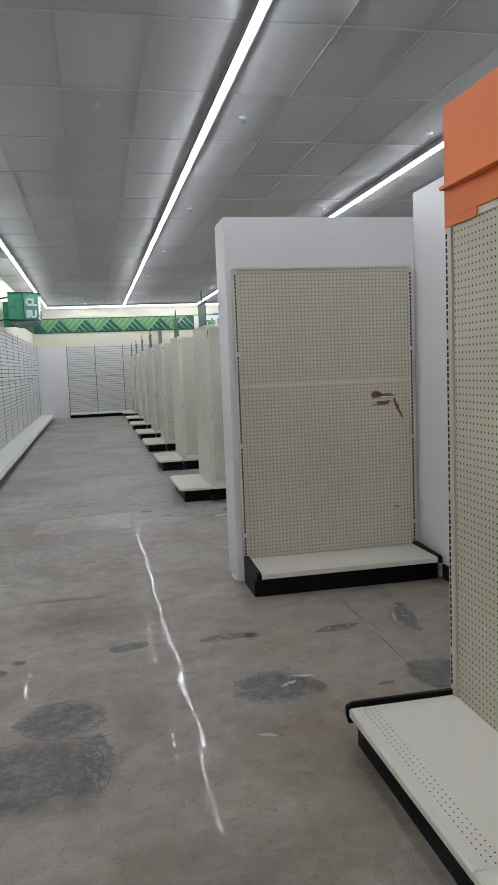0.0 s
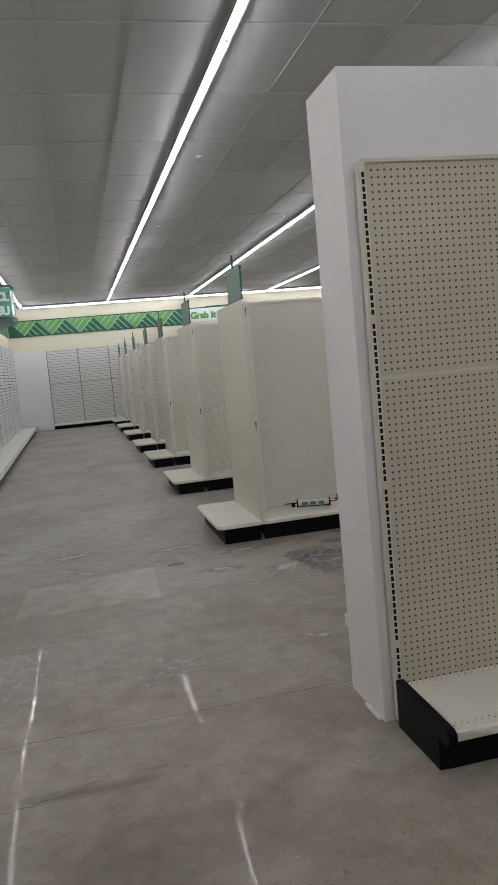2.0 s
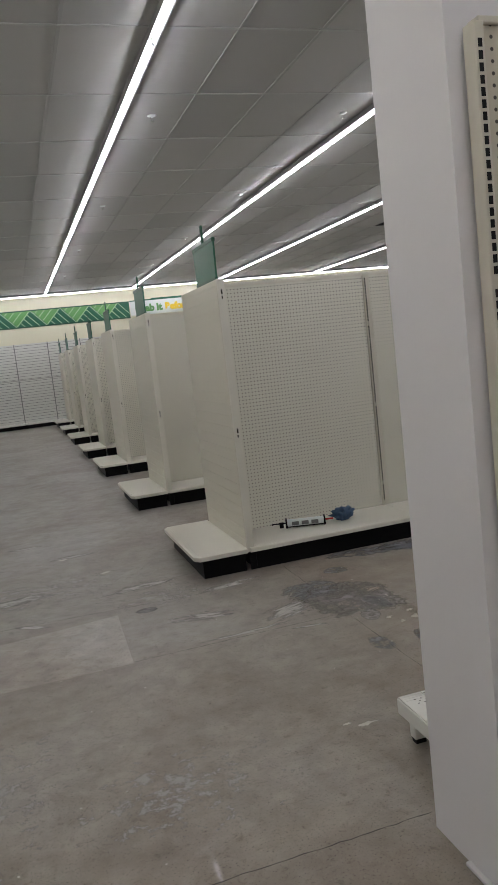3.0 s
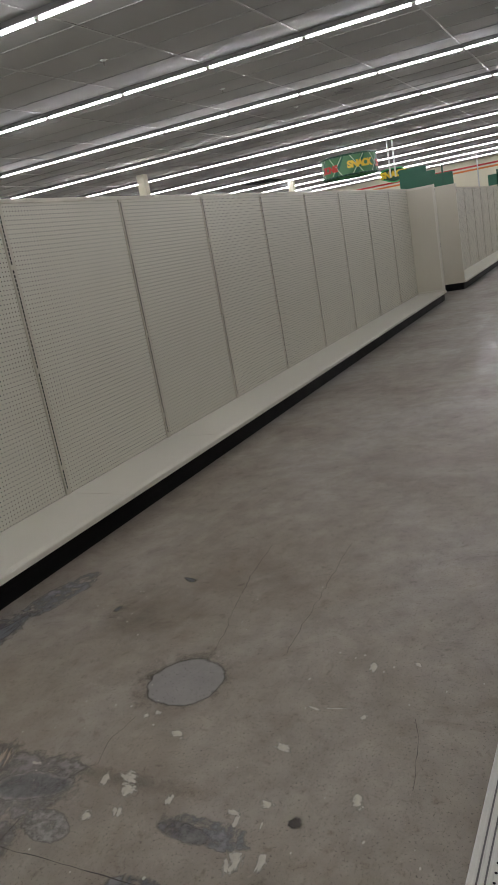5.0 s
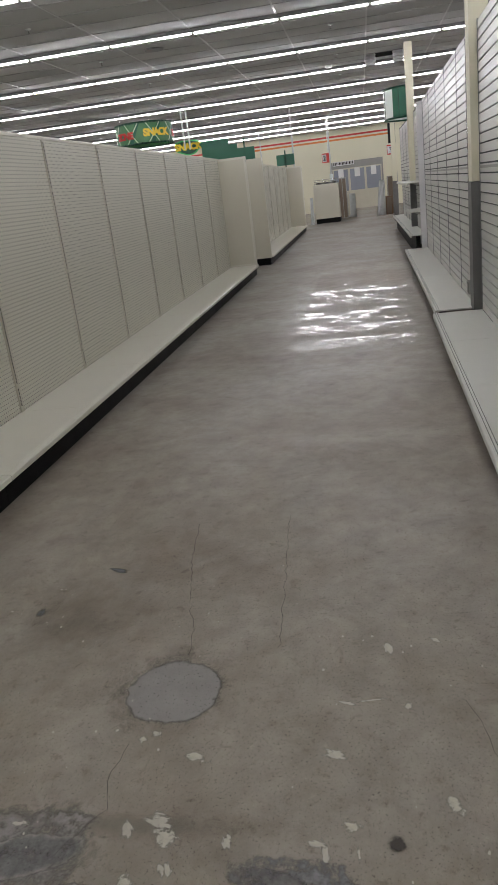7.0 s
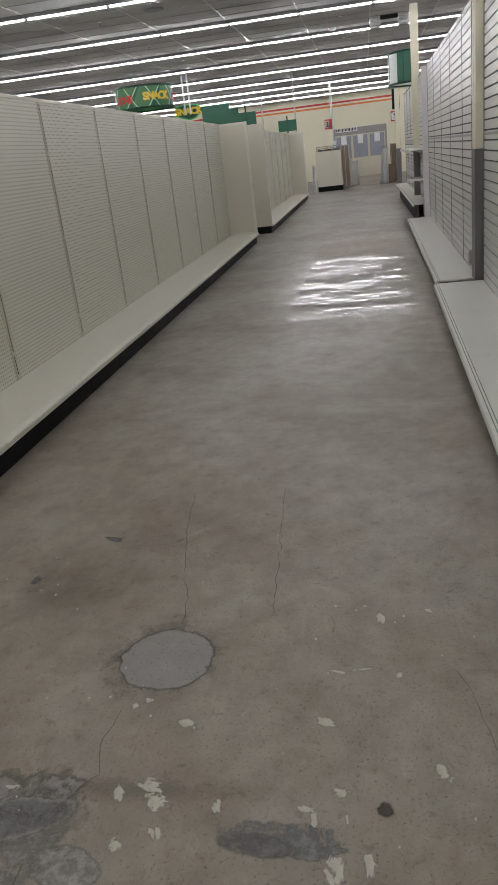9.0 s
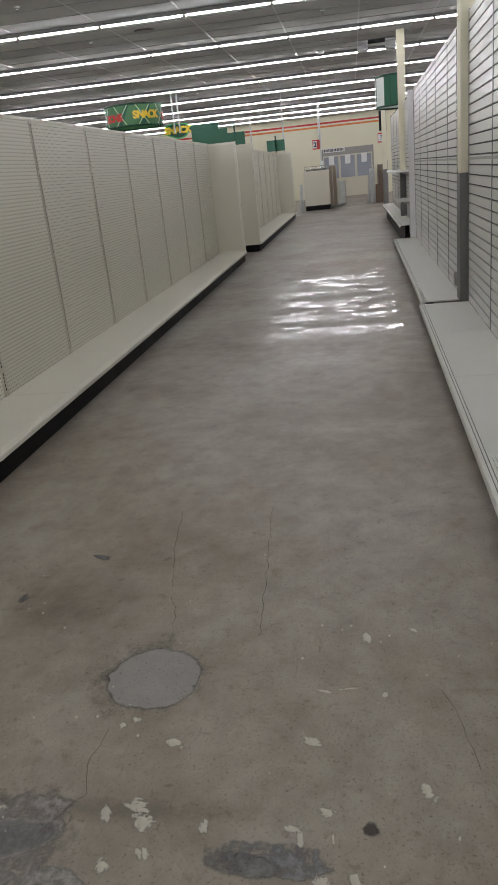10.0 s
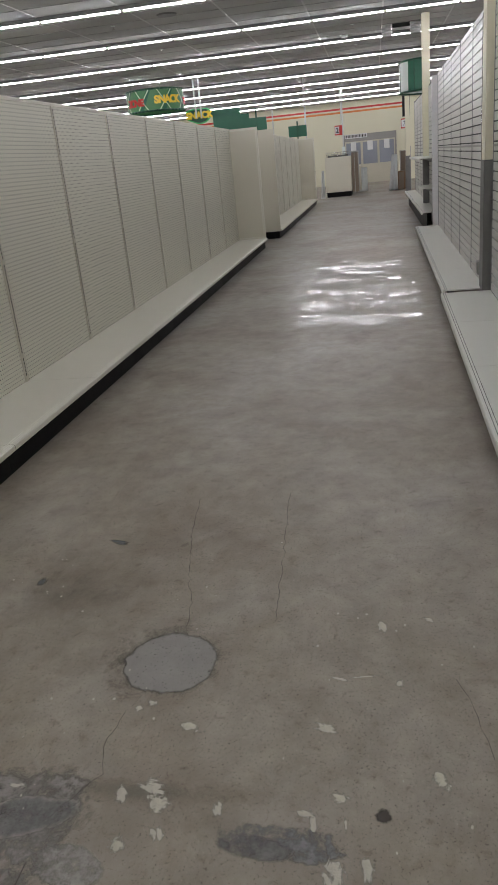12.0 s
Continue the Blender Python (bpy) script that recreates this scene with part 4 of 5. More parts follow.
# cut-out sign on poles, and green stepped boards
cut = thing("hanging_sign", (22.0, 9.82, 2.53), "cut-out green and yellow sign on white poles", "sign")
bm = bmesh.new()
out = [(-0.38 * math.cos(a) * (1 + 0.12 * math.cos(5 * a)), 0.17 + 0.19 * math.sin(a) * (1 + 0.15 * math.sin(3 * a))) for a in [2 * math.pi * k / 32 for k in range(32)]]
extrude(bm, out, "x", -0.015, 0.015)
part("board", bm, LIME, cut, "bright green cut-out rim")
part("face", extrude(bmesh.new(), [(y * 0.88, 0.17 + (z - 0.17) * 0.84) for y, z in out], "x", -0.024, -0.015), GREEN_DARK, cut, "dark green face")
words("lettering", "SNACK", 0.22, YELLOW, cut, (-0.03, 0.0, 0.10), -90, "yellow lettering", 0.014)
for y in (0.06, 0.2):
    part("pole", rod(bmesh.new(), (-0.06, -y + 0.14, 0.1), (-0.06, -y + 0.14, CEIL - 2.53), 0.024), PRINT_WHITE, cut, "white pole", smooth=True)


def stepped_board(at, w, h, post):
    s = thing("header_board", at, "green stepped header board above far gondola shelving", "sign", "green header boards")
    part("board", extrude(bmesh.new(), [(w / 2, 0), (w / 2, h), (-w * 0.02, h), (-w * 0.02, h * 0.75), (-w * 0.18, h * 0.75), (-w * 0.18, h * 0.55), (-w / 2, h * 0.55), (-w / 2, 0)], "x", -0.015, 0.015), GREEN, s)
    part("rail", boxes((-0.02, 0.02, -w / 2, w / 2, -0.02, 0.0)), GREEN_DARK, s)
    part("post", boxes((-0.015, 0.015, -0.36, -0.33, -post, h * 0.75 + 0.08)), GREEN_DARK, s)
    return s


stepped_board((17.2, 7.97, 1.97), 1.10, 0.49, 0.03)
flag = thing("aisle_marker", (24.9, 7.51, 1.936), "green plastic aisle marker on a gondola end", "sign", "aisle markers")
part("board", boxes((-0.01, 0.01, -0.27, 0.27, 0.05, 0.36)), GREEN, flag)
part("stem", boxes((-0.01, 0.01, -0.02, 0.02, 0.0, 0.48)), GREEN_DARK, flag)

# ---------------------------------------------------------------- front end
door = thing("door_1", (X1, DY0, 0), "double glass entrance doors with frosted grey panes and papers", "door", kind="structure")
DW = DY1 - DY0
part("frame", boxes((-0.03, 0.10, 0, 0.07, 0, DZ), (-0.03, 0.10, DW - 0.07, DW, 0, DZ), (-0.03, 0.10, 0.07, DW - 0.07, DZ - 0.30, DZ)), DOOR_FRAME, door)
for k in range(3):
    a = 0.07 + k * (DW - 0.14) / 3
    b = a + (DW - 0.14) / 3
    leaf = part("leaf", boxes((0, 0.05, a, a + 0.05, 0, DZ - 0.3), (0, 0.05, b - 0.05, b, 0, DZ - 0.3), (0, 0.05, a + 0.05, b - 0.05, 0, 0.85), (0, 0.05, a + 0.05, b - 0.05, DZ - 0.36, DZ - 0.3)), DOOR_PANEL, door)
    part("pane", boxes((0.02, 0.03, a + 0.05, b - 0.05, 0.85, DZ - 0.36)), GLASS_GREY, leaf, "frosted grey pane")
    part("paper", boxes((-0.004, -0.002, a + 0.25, a + 0.50, 1.45, 1.85)), PAPER, leaf, "white paper notice")
part("sign_strip", boxes((-0.04, -0.03, DW - 1.1, DW - 0.1, DZ - 0.16, DZ + 0.02)), PAPER, door, "pale strip with dark lettering")
bm = bmesh.new()
rnd = random.Random(7)
y = DW - 1.05
while y < DW - 0.16:
    w = rnd.uniform(0.03, 0.07)
    box(bm, -0.044, -0.041, y, y + w, DZ - 0.13, DZ - 0.01)
    y += w + 0.025
part("lettering_bars", bm, BLACK, door)


def lane_sign(at, text, drop, wide=False):
    s = thing("lane_sign", at, "small red and white lane number sign", "sign", "lane numbers")
    part("board", soft(boxes((-0.02, 0.02, -0.14, 0.14, 0, 0.33)), 0.006), RED, s)
    part("plate", boxes((-0.024, -0.021, -0.12 if wide else -0.02, 0.12, 0.04, 0.29)), PAPER, s, "white number plate")
    words("lettering", text, 0.22, BLACK, s, (-0.026, 0.0 if wide else 0.05, 0.09), -90, "dark numeral", 0.008)
    part("stem", rod(bmesh.new(), (0.0, -0.10 if drop > 0 else 0.0, 0.33), (0.0, -0.10 if drop > 0 else 0.0, 0.33 + abs(drop)), 0.015), PRINT_WHITE, s, smooth=True)
    return s


lane_sign((30.3, 6.52, 2.03), "2", CEIL - 2.36)
lane_sign((30.3, 4.16, 2.03), "3", 0.06, True)
tv = thing("hanging_screen", (30.25, 3.98, 2.37), "black upright box hung below the ceiling", "screen")
part("case", soft(boxes((0, 0.12, 0, 0.26, 0.05, 0.72)), 0.01), BLACK, tv)
part("mount", rod(bmesh.new(), (0.06, 0.13, 0.72), (0.06, 0.13, CEIL - 2.37), 0.02), BLACK, tv)
pole = thing("checkout_pole", (30.0, 6.36, 0), "thin white checkout pole with a box at its foot", "pole")
part("shaft", rod(bmesh.new(), (0, 0, 0), (0, 0, CEIL), 0.024), POLE, pole, smooth=True)
part("box", soft(boxes((-0.05, 0.05, -0.06, 0.06, 1.3, 1.62)), 0.008), PRINT_WHITE, pole)
for x, y in ((32.8, 9.2), (25.4, 7.3)):
    p = thing("checkout_pole", (x, y, 0), "thin white service pole up to the ceiling", "pole")
    part("shaft", rod(bmesh.new(), (0, 0, 0), (0, 0, CEIL), 0.024), POLE, p, smooth=True)

co = thing("checkout_stand", (28.2, 6.07, 0), "cream checkout stand with a black plinth and wire rack", "checkout")
part("body", soft(boxes((0, 1.5, 0.0, 0.88, 0.16, 1.3)), 0.01), CREAM, co)
part("plinth", boxes((0.02, 1.48, 0.02, 0.86, 0.0, 0.16)), BLACK, co)
bm = bmesh.new()
for z in (1.33, 1.39, 1.45):
    for a, b in (((0, 0.05), (0, 0.83)), ((0.5, 0.05), (0.5, 0.83)), ((0, 0.05), (0.5, 0.05)), ((0, 0.83), (0.5, 0.83))):
        rod(bm, (*a, z), (*b, z), 0.008, 6)
for k in range(9):
    y = 0.05 + k * 0.0975
    rod(bm, (0, y, 1.3), (0, y, 1.46), 0.006, 6)
part("wire_rack", bm, CHROME, co, "grey wire rack")
part("tray", boxes((0.05, 0.45, 0.1, 0.78, 1.305, 1.36)), BLACK, co)
part("side_board", soft(boxes((0.0, 1.3, -0.24, -0.02, 0.12, 1.40)), 0.01), CARDBOARD, co, "brown board leaning on the side")
part("side_frame", boxes((-0.03, -0.004, -0.27, -0.24, 0.08, 1.45), (-0.03, -0.004, -0.13, -0.11, 0.08, 1.45), (-0.03, -0.004, -0.24, 0.0, 1.41, 1.44)), ALUMINIUM, co, "metal edge frame")
part("side_shelf", soft(boxes((1.5, 2.3, -0.3, 0.3, 0.1, 0.95)), 0.02), CREAM, co)


def sheet(name, w, h, seed):
    """A crumpled hanging film."""
    bm = bmesh.new()
    nx, nz = 10, 14
    g = [[bm.verts.new((0.05 * noise.noise((i * 0.45, k * 0.3, seed)), w * (i / nx) * (0.6 + 0.4 * (1 - k / nz)), h * k / nz)) for i in range(nx + 1)] for k in range(nz + 1)]
    for k in range(nz):
        for i in range(nx):
            bm.faces.new((g[k][i], g[k][i + 1], g[k + 1][i + 1], g[k + 1][i]))
    bmesh.ops.solidify(bm, geom=bm.faces[:], thickness=0.004)
    return bm


film = thing("plastic_sheet", (27.9, 6.98, 0), "crumpled clear plastic sheet hanging by the checkout", "plastic sheet")
part("film", sheet("film", 0.14, 0.9, 2.0), PLASTIC_WRAP, film, smooth=True)
film = thing("plastic_sheet", (30.6, 5.55, 0), "crumpled clear plastic sheet hanging by the checkout", "plastic sheet")
part("film", sheet("film", 0.38, 0.85, 5.0), PLASTIC_WRAP, film, smooth=True)
film = thing("plastic_sheet", (29.3, 4.48, 0), "crumpled clear plastic sheet draped on stacked boards", "plastic sheet")
part("film", sheet("film", 0.32, 1.2, 9.0), PLASTIC_WRAP, film, smooth=True)
for i, (x, y, w, d, h, m) in enumerate(((29.4, 4.24, 0.5, 0.22, 0.62, CARDBOARD), (29.95, 4.06, 0.6, 0.3, 1.30, CARDBOARD), (28.5, 4.05, 0.4, 0.16, 1.42, ALUMINIUM))):
    b = thing("stacked_board" if i else "cardboard_box", (x, y, 0), ("brown cardboard box standing on the floor", "tall brown board leaning by the checkout", "tall grey metal panel standing on end")[i], ("box", "board", "panel")[i])
    part("body", soft(boxes((0, w, 0, d, 0, h)), 0.01), m, b)
    part("edge", boxes((-0.006, 0.0, 0, 0.02, 0, h), (-0.006, 0.0, d - 0.02, d, 0, h), (-0.006, 0.0, 0.02, d - 0.02, h - 0.02, h)), ALUMINIUM if i else BROWN, b)

# ---------------------------------------------------------------- ceiling fittings
vent = thing("ceiling_vent", (VENT[0], VENT[2], CEIL), "open ceiling bay with silver flexible ducts", "vent")
VX, VY = VENT[1] - VENT[0], VENT[3] - VENT[2]
# recess walls carry the shade above the ceiling in their colour
part("recess", boxes((-0.02, 0, 0, VY, 0, 0.4), (VX, VX + 0.02, 0, VY, 0, 0.4), (0, VX, -0.02, 0, 0, 0.4), (0, VX, VY, VY + 0.02, 0, 0.4), (0, VX, 0, VY, 0.38, 0.4)), SHADE_BACK, vent, "open recess coloured dark for the shade inside")
for y in (0.1, VY - 0.1):
    bm = bmesh.new()
    for k in range(14):
        z = -0.16 + k * 0.026
        bmesh.ops.create_cone(bm, cap_ends=False, segments=20, radius1=0.11 if k % 2 else 0.095, radius2=0.095 if k % 2 else 0.11, depth=0.028, matrix=Matrix.Translation((VX / 2, y, z)))
    bmesh.ops.remove_doubles(bm, verts=bm.verts[:], dist=0.003)
    part("duct", bm, SILVER, vent, "crinkled silver duct")


def sprinkler(x, y):
    s = thing("sprinkler", (x, y, CEIL - 0.002), "small metal sprinkler head in the ceiling", "sprinkler", "sprinklers")
    bm = bmesh.new()
    bmesh.ops.create_cone(bm, cap_ends=True, segments=20, radius1=0.022, radius2=0.04, depth=0.012, matrix=Matrix.Translation((0, 0, -0.007)))
    part("escutcheon", bm, PRINT_WHITE, s, smooth=True)
    part("frame_arms", rod(rod(bmesh.new(), (0.012, 0, -0.01), (0.008, 0, -0.05), 0.003, 6), (-0.012, 0, -0.01), (-0.008, 0, -0.05), 0.003, 6), CHROME, s)
    bm = bmesh.new()
    bmesh.ops.create_cone(bm, cap_ends=True, segments=14, radius1=0.018, radius2=0.016, depth=0.003, matrix=Matrix.Translation((0, 0, -0.052)))
    part("deflector", bm, CHROME, s)
    return s


one = sprinkler(1.78, 5.6)
for k in (1, 2, 3, 4):
    copy_thing(one, pose(1.78, 5.6 + 3.65 * k, CEIL - 0.002))
for k in range(5):
    copy_thing(one, pose(3.64, 5.9 + 3.35 * k, CEIL - 0.002))
for x in (8.0, 10.8, 13.6, 16.5, 19.4, 22.3):
    for y in (5.6, 9.25):
        copy_thing(one, pose(x, y, CEIL - 0.002))
disc = thing("smoke_detector", (17.76, 5.79, CEIL - 0.002), "round white ceiling detector", "detector")
bm = bmesh.new()
bmesh.ops.create_cone(bm, cap_ends=True, segments=28, radius1=0.06, radius2=0.08, depth=0.045, matrix=Matrix.Translation((0, 0, -0.027)))
part("body", bm, PRINT_WHITE, disc, smooth=False)
disc = thing("speaker_grille", (13.27, 8.29, CEIL - 0.002), "round grey ceiling speaker grille", "speaker")
bm = bmesh.new()
bmesh.ops.create_cone(bm, cap_ends=True, segments=28, radius1=0.14, radius2=0.16, depth=0.02, matrix=Matrix.Translation((0, 0, -0.012)))
part("grille", bm, HOUSING, disc)

# ---------------------------------------------------------------- caulking gun and cloth on the first shelf
gun = thing("caulking_gun", (2.13, 7.42, 0.165), "caulking gun with a white cartridge on the low shelf", "caulking gun", turn=-18)
part("cartridge", rod(bmesh.new(), (-0.13, 0, 0.032), (0.13, 0, 0.032), 0.026, 20), PRINT_WHITE, gun, "white printed cartridge", smooth=False)
bm = bmesh.new()
for x in (-0.10, -0.03, 0.04):
    box(bm, x, x + 0.05, -0.0275, -0.024, 0.018, 0.044)
part("label_bars", bm, HOUSING, gun, "grey bars of small print")
part("cradle", boxes((-0.145, 0.14, -0.012, 0.012, 0.0, 0.006), (0.13, 0.142, -0.032, 0.032, 0.0, 0.062), (-0.145, -0.133, -0.032, 0.032, 0.0, 0.062)), BLACK, gun, "black steel cradle")
part("nozzle", rod(bmesh.new(), (0.14, 0, 0.032), (0.20, 0, 0.032), 0.007, 10), RED, gun, "red nozzle", smooth=True)
bm = rod(bmesh.new(), (-0.24, 0, 0.032), (-0.14, 0, 0.032), 0.005, 8)
box(bm, -0.19, -0.16, -0.008, 0.008, 0.0, 0.04)
rod(bm, (-0.24, -0.02, 0.032), (-0.24, 0.02, 0.032), 0.005, 8)
part("plunger_handle", bm, BLACK, gun)
cloth = thing("cloth", (2.42, 7.40, 0.162), "crumpled blue cloth on the low shelf", "cloth")
bm = bmesh.new()
bmesh.ops.create_icosphere(bm, subdivisions=4, radius=1.0)
for v in bm.verts:
    k = 0.55 + 0.5 * noise.noise(v.co * 2.2) + 0.28 * noise.noise(v.co * 5.1)
    v.co = Vector((v.co.x * 0.12 * k, v.co.y * 0.085 * k, max(0.0, (v.co.z * 0.6 + 0.55) * 0.06 * (0.7 + k))))
part("folds", bm, BLUE_CLOTH, cloth, smooth=True)

# ---------------------------------------------------------------- marks of the floor


def ragged(base, edge, soft_edge, scale, cover=0.78):
    """A copy of a surface that wears through to the floor in a ragged outline of its own."""
    m = base.copy()
    m.name = base.name + "_worn"
    l = m.node_tree.links
    b = m.node_tree.nodes["Principled BSDF"]
    co = nd(m, "ShaderNodeTexCoord")
    cen = nd(m, "ShaderNodeVectorMath", operation="SUBTRACT")
    cen.inputs[1].default_value = (0.5, 0.5, 0.0)
    l.new(co.outputs["Generated"], cen.inputs[0])
    flat = nd(m, "ShaderNodeVectorMath", operation="MULTIPLY")
    flat.inputs[1].default_value = (2, 2, 0)
    l.new(cen.outputs[0], flat.inputs[0])
    ln = nd(m, "ShaderNodeVectorMath", operation="LENGTH")
    l.new(flat.outputs[0], ln.inputs[0])
    geo = nd(m, "ShaderNodeNewGeometry")
    tex = nd(m, "ShaderNodeTexNoise")
    tex.inputs["Scale"].default_value, tex.inputs["Detail"].default_value, tex.inputs["Roughness"].default_value = scale, 9, 0.78
    l.new(geo.outputs["Position"], tex.inputs["Vector"])
    amp = nd(m, "ShaderNodeMath", operation="MULTIPLY_ADD", in_1=edge, in_2=cover - edge * 0.5)
    l.new(tex.outputs["Fac"], amp.inputs[0])
    sub = nd(m, "ShaderNodeMath", operation="SUBTRACT")
    l.new(amp.outputs[0], sub.inputs[0])
    l.new(ln.outputs["Value"], sub.inputs[1])
    rng = nd(m, "ShaderNodeMapRange")
    rng.inputs["From Min"].default_value, rng.inputs["From Max"].default_value = 0.0, soft_edge
    l.new(sub.outputs[0], rng.inputs["Value"])
    l.new(rng.outputs[0], b.inputs["Alpha"])
    return m


SPOT_WORN = ragged(SPOT, 2.4, 0.22, 30, 0.5)
TAR = ragged(CRACK, 1.2, 0.3, 45)
STAIN = ragged(material("brown_stain", (0.20, 0.155, 0.112), rough=0.45, vary=0.25, scale=6, fine=120, bump=0.05), 1.6, 2.2, 5)
CHALK = ragged(material("pale_scrape", (0.345, 0.325, 0.302), rough=0.5, vary=0.25, scale=10, fine=160, bump=0.1), 6.0, 0.25, 13, 0.22)


def cement(name, dark, light, rim, wobble=0.5, feather=0.06, scale=6.0, power=2.0, tone=9.0, thin=0.0, rough=0.55, rim_width=0.14, pits=0.5):
    """A trowelled or broken patch: two mottled tones, pits, a rim of its own and a lobed, crumbling outline.
    power shapes the outline from round (2) to square (6); thin lets the floor show through in places."""
    m = bpy.data.materials.new(name)
    m.use_nodes = True
    l = m.node_tree.links
    b = m.node_tree.nodes["Principled BSDF"]
    co, geo = nd(m, "ShaderNodeTexCoord"), nd(m, "ShaderNodeNewGeometry")

    def noise_at(size, detail, grain=0.65, distort=0.0):
        t = nd(m, "ShaderNodeTexNoise")
        t.inputs["Scale"].default_value, t.inputs["Detail"].default_value = size, detail
        t.inputs["Roughness"].default_value, t.inputs["Distortion"].default_value = grain, distort
        l.new(geo.outputs["Position"], t.inputs["Vector"])
        return t.outputs["Fac"]

    def span(src, a, c, lo=0.0, hi=1.0):
        q = nd(m, "ShaderNodeMapRange")
        for i, v in enumerate((a, c, lo, hi)):
            q.inputs[i + 1].default_value = v
        l.new(src, q.inputs[0])
        return q.outputs[0]

    def calc(how, u, v, last=0.0):
        q = nd(m, "ShaderNodeMath", operation=how, in_2=last)
        for i, w in enumerate((u, v)):
            if isinstance(w, (int, float)):
                q.inputs[i].default_value = w
            else:
                l.new(w, q.inputs[i])
        return q.outputs[0]

    def mix(fac, u, v):
        q = nd(m, "ShaderNodeMix")
        q.data_type = "RGBA"
        l.new(fac, q.inputs[0])
        for i, w in ((6, u), (7, v)):
            if isinstance(w, tuple):
                q.inputs[i].default_value = (*w, 1)
            else:
                l.new(w, q.inputs[i])
        return q.outputs[2]

    sep = nd(m, "ShaderNodeSeparateXYZ")
    l.new(co.outputs["Generated"], sep.inputs[0])
    arms = [calc("POWER", calc("ABSOLUTE", calc("MULTIPLY_ADD", sep.outputs[k], 2.0, -1.0), 0.0), power) for k in ("X", "Y")]
    radius = calc("POWER", calc("ADD", arms[0], arms[1]), 1.0 / power)
    lobes = calc("SUBTRACT", noise_at(scale, 9, 0.72, 0.3), 0.5)
    depth = calc("SUBTRACT", calc("MULTIPLY_ADD", lobes, wobble, 0.78), radius)
    alpha = span(depth, 0.0, feather)
    if thin:
        alpha = calc("MULTIPLY", alpha, span(noise_at(scale * 2.3, 9, 0.75, 0.15), 0.38, 0.58, 1.0 - thin, 1.0))
    l.new(alpha, b.inputs["Alpha"])
    tones = span(noise_at(tone, 9, 0.72, 0.1), 0.36, 0.64)
    col = mix(tones, dark, light)
    col = mix(span(depth, rim_width, 0.0), col, rim)
    holes = noise_at(130, 2, 0.6)
    col = mix(span(holes, 0.36, 0.30, 0.0, pits), col, (0.035, 0.033, 0.03))
    l.new(col, b.inputs["Base Color"])
    l.new(span(tones, 0, 1, rough * 0.8, min(1.0, rough * 1.25)), b.inputs["Roughness"])
    b.inputs["Specular IOR Level"].default_value = 0.35
    bump = nd(m, "ShaderNodeBump")
    bump.inputs["Strength"].default_value, bump.inputs["Distance"].default_value = 0.5, 0.004
    l.new(noise_at(45, 6, 0.7), bump.inputs["Height"])
    l.new(bump.outputs[0], b.inputs["Normal"])
    return m


def scrape(name, colour, along=5.0, across=70.0, cut=0.53, feather=0.10, grain=0.7):
    """Paint or plaster dragged thin: broken strokes along the mark's own x."""
    m = material(name, colour, rough=0.6, vary=0.3, scale=30, fine=200, bump=0.3)
    l = m.node_tree.links
    b = m.node_tree.nodes["Principled BSDF"]
    co = nd(m, "ShaderNodeTexCoord")
    off = nd(m, "ShaderNodeObjectInfo")
    put = nd(m, "ShaderNodeMapping")
    put.inputs["Scale"].default_value = (along, across, 1)
    l.new(co.outputs["Object"], put.inputs["Vector"])
    jump = nd(m, "ShaderNodeVectorMath", operation="SCALE")
    l.new(off.outputs["Location"], jump.inputs[0])
    jump.inputs["Scale"].default_value = 7.3
    add = nd(m, "ShaderNodeVectorMath", operation="ADD")
    l.new(put.outputs[0], add.inputs[0])
    l.new(jump.outputs[0], add.inputs[1])
    t = nd(m, "ShaderNodeTexNoise")
    t.inputs["Scale"].default_value, t.inputs["Detail"].default_value, t.inputs["Roughness"].default_value, t.inputs["Distortion"].default_value = 1.0, 8, grain, 0.7
    l.new(add.outputs[0], t.inputs["Vector"])
    cen = nd(m, "ShaderNodeVectorMath", operation="MULTIPLY_ADD")
    cen.inputs[1].default_value, cen.inputs[2].default_value = (2, 2, 0), (-1, -1, 0)
    l.new(co.outputs["Generated"], cen.inputs[0])
    ln = nd(m, "ShaderNodeVectorMath", operation="LENGTH")
    l.new(cen.outputs[0], ln.inputs[0])
    fall = nd(m, "ShaderNodeMapRange")
    for i, v in enumerate((0.2, 1.0, 0.0, 0.42)):
        fall.inputs[i + 1].default_value = v
    l.new(ln.outputs["Value"], fall.inputs[0])
    sub = nd(m, "ShaderNodeMath", operation="SUBTRACT")
    l.new(t.outputs["Fac"], sub.inputs[0])
    l.new(fall.outputs[0], sub.inputs[1])
    rng = nd(m, "ShaderNodeMapRange")
    rng.inputs["From Min"].default_value, rng.inputs["From Max"].default_value = cut - 0.08, cut - 0.08 + feather
    l.new(sub.outputs[0], rng.inputs["Value"])
    l.new(rng.outputs[0], b.inputs["Alpha"])
    return m


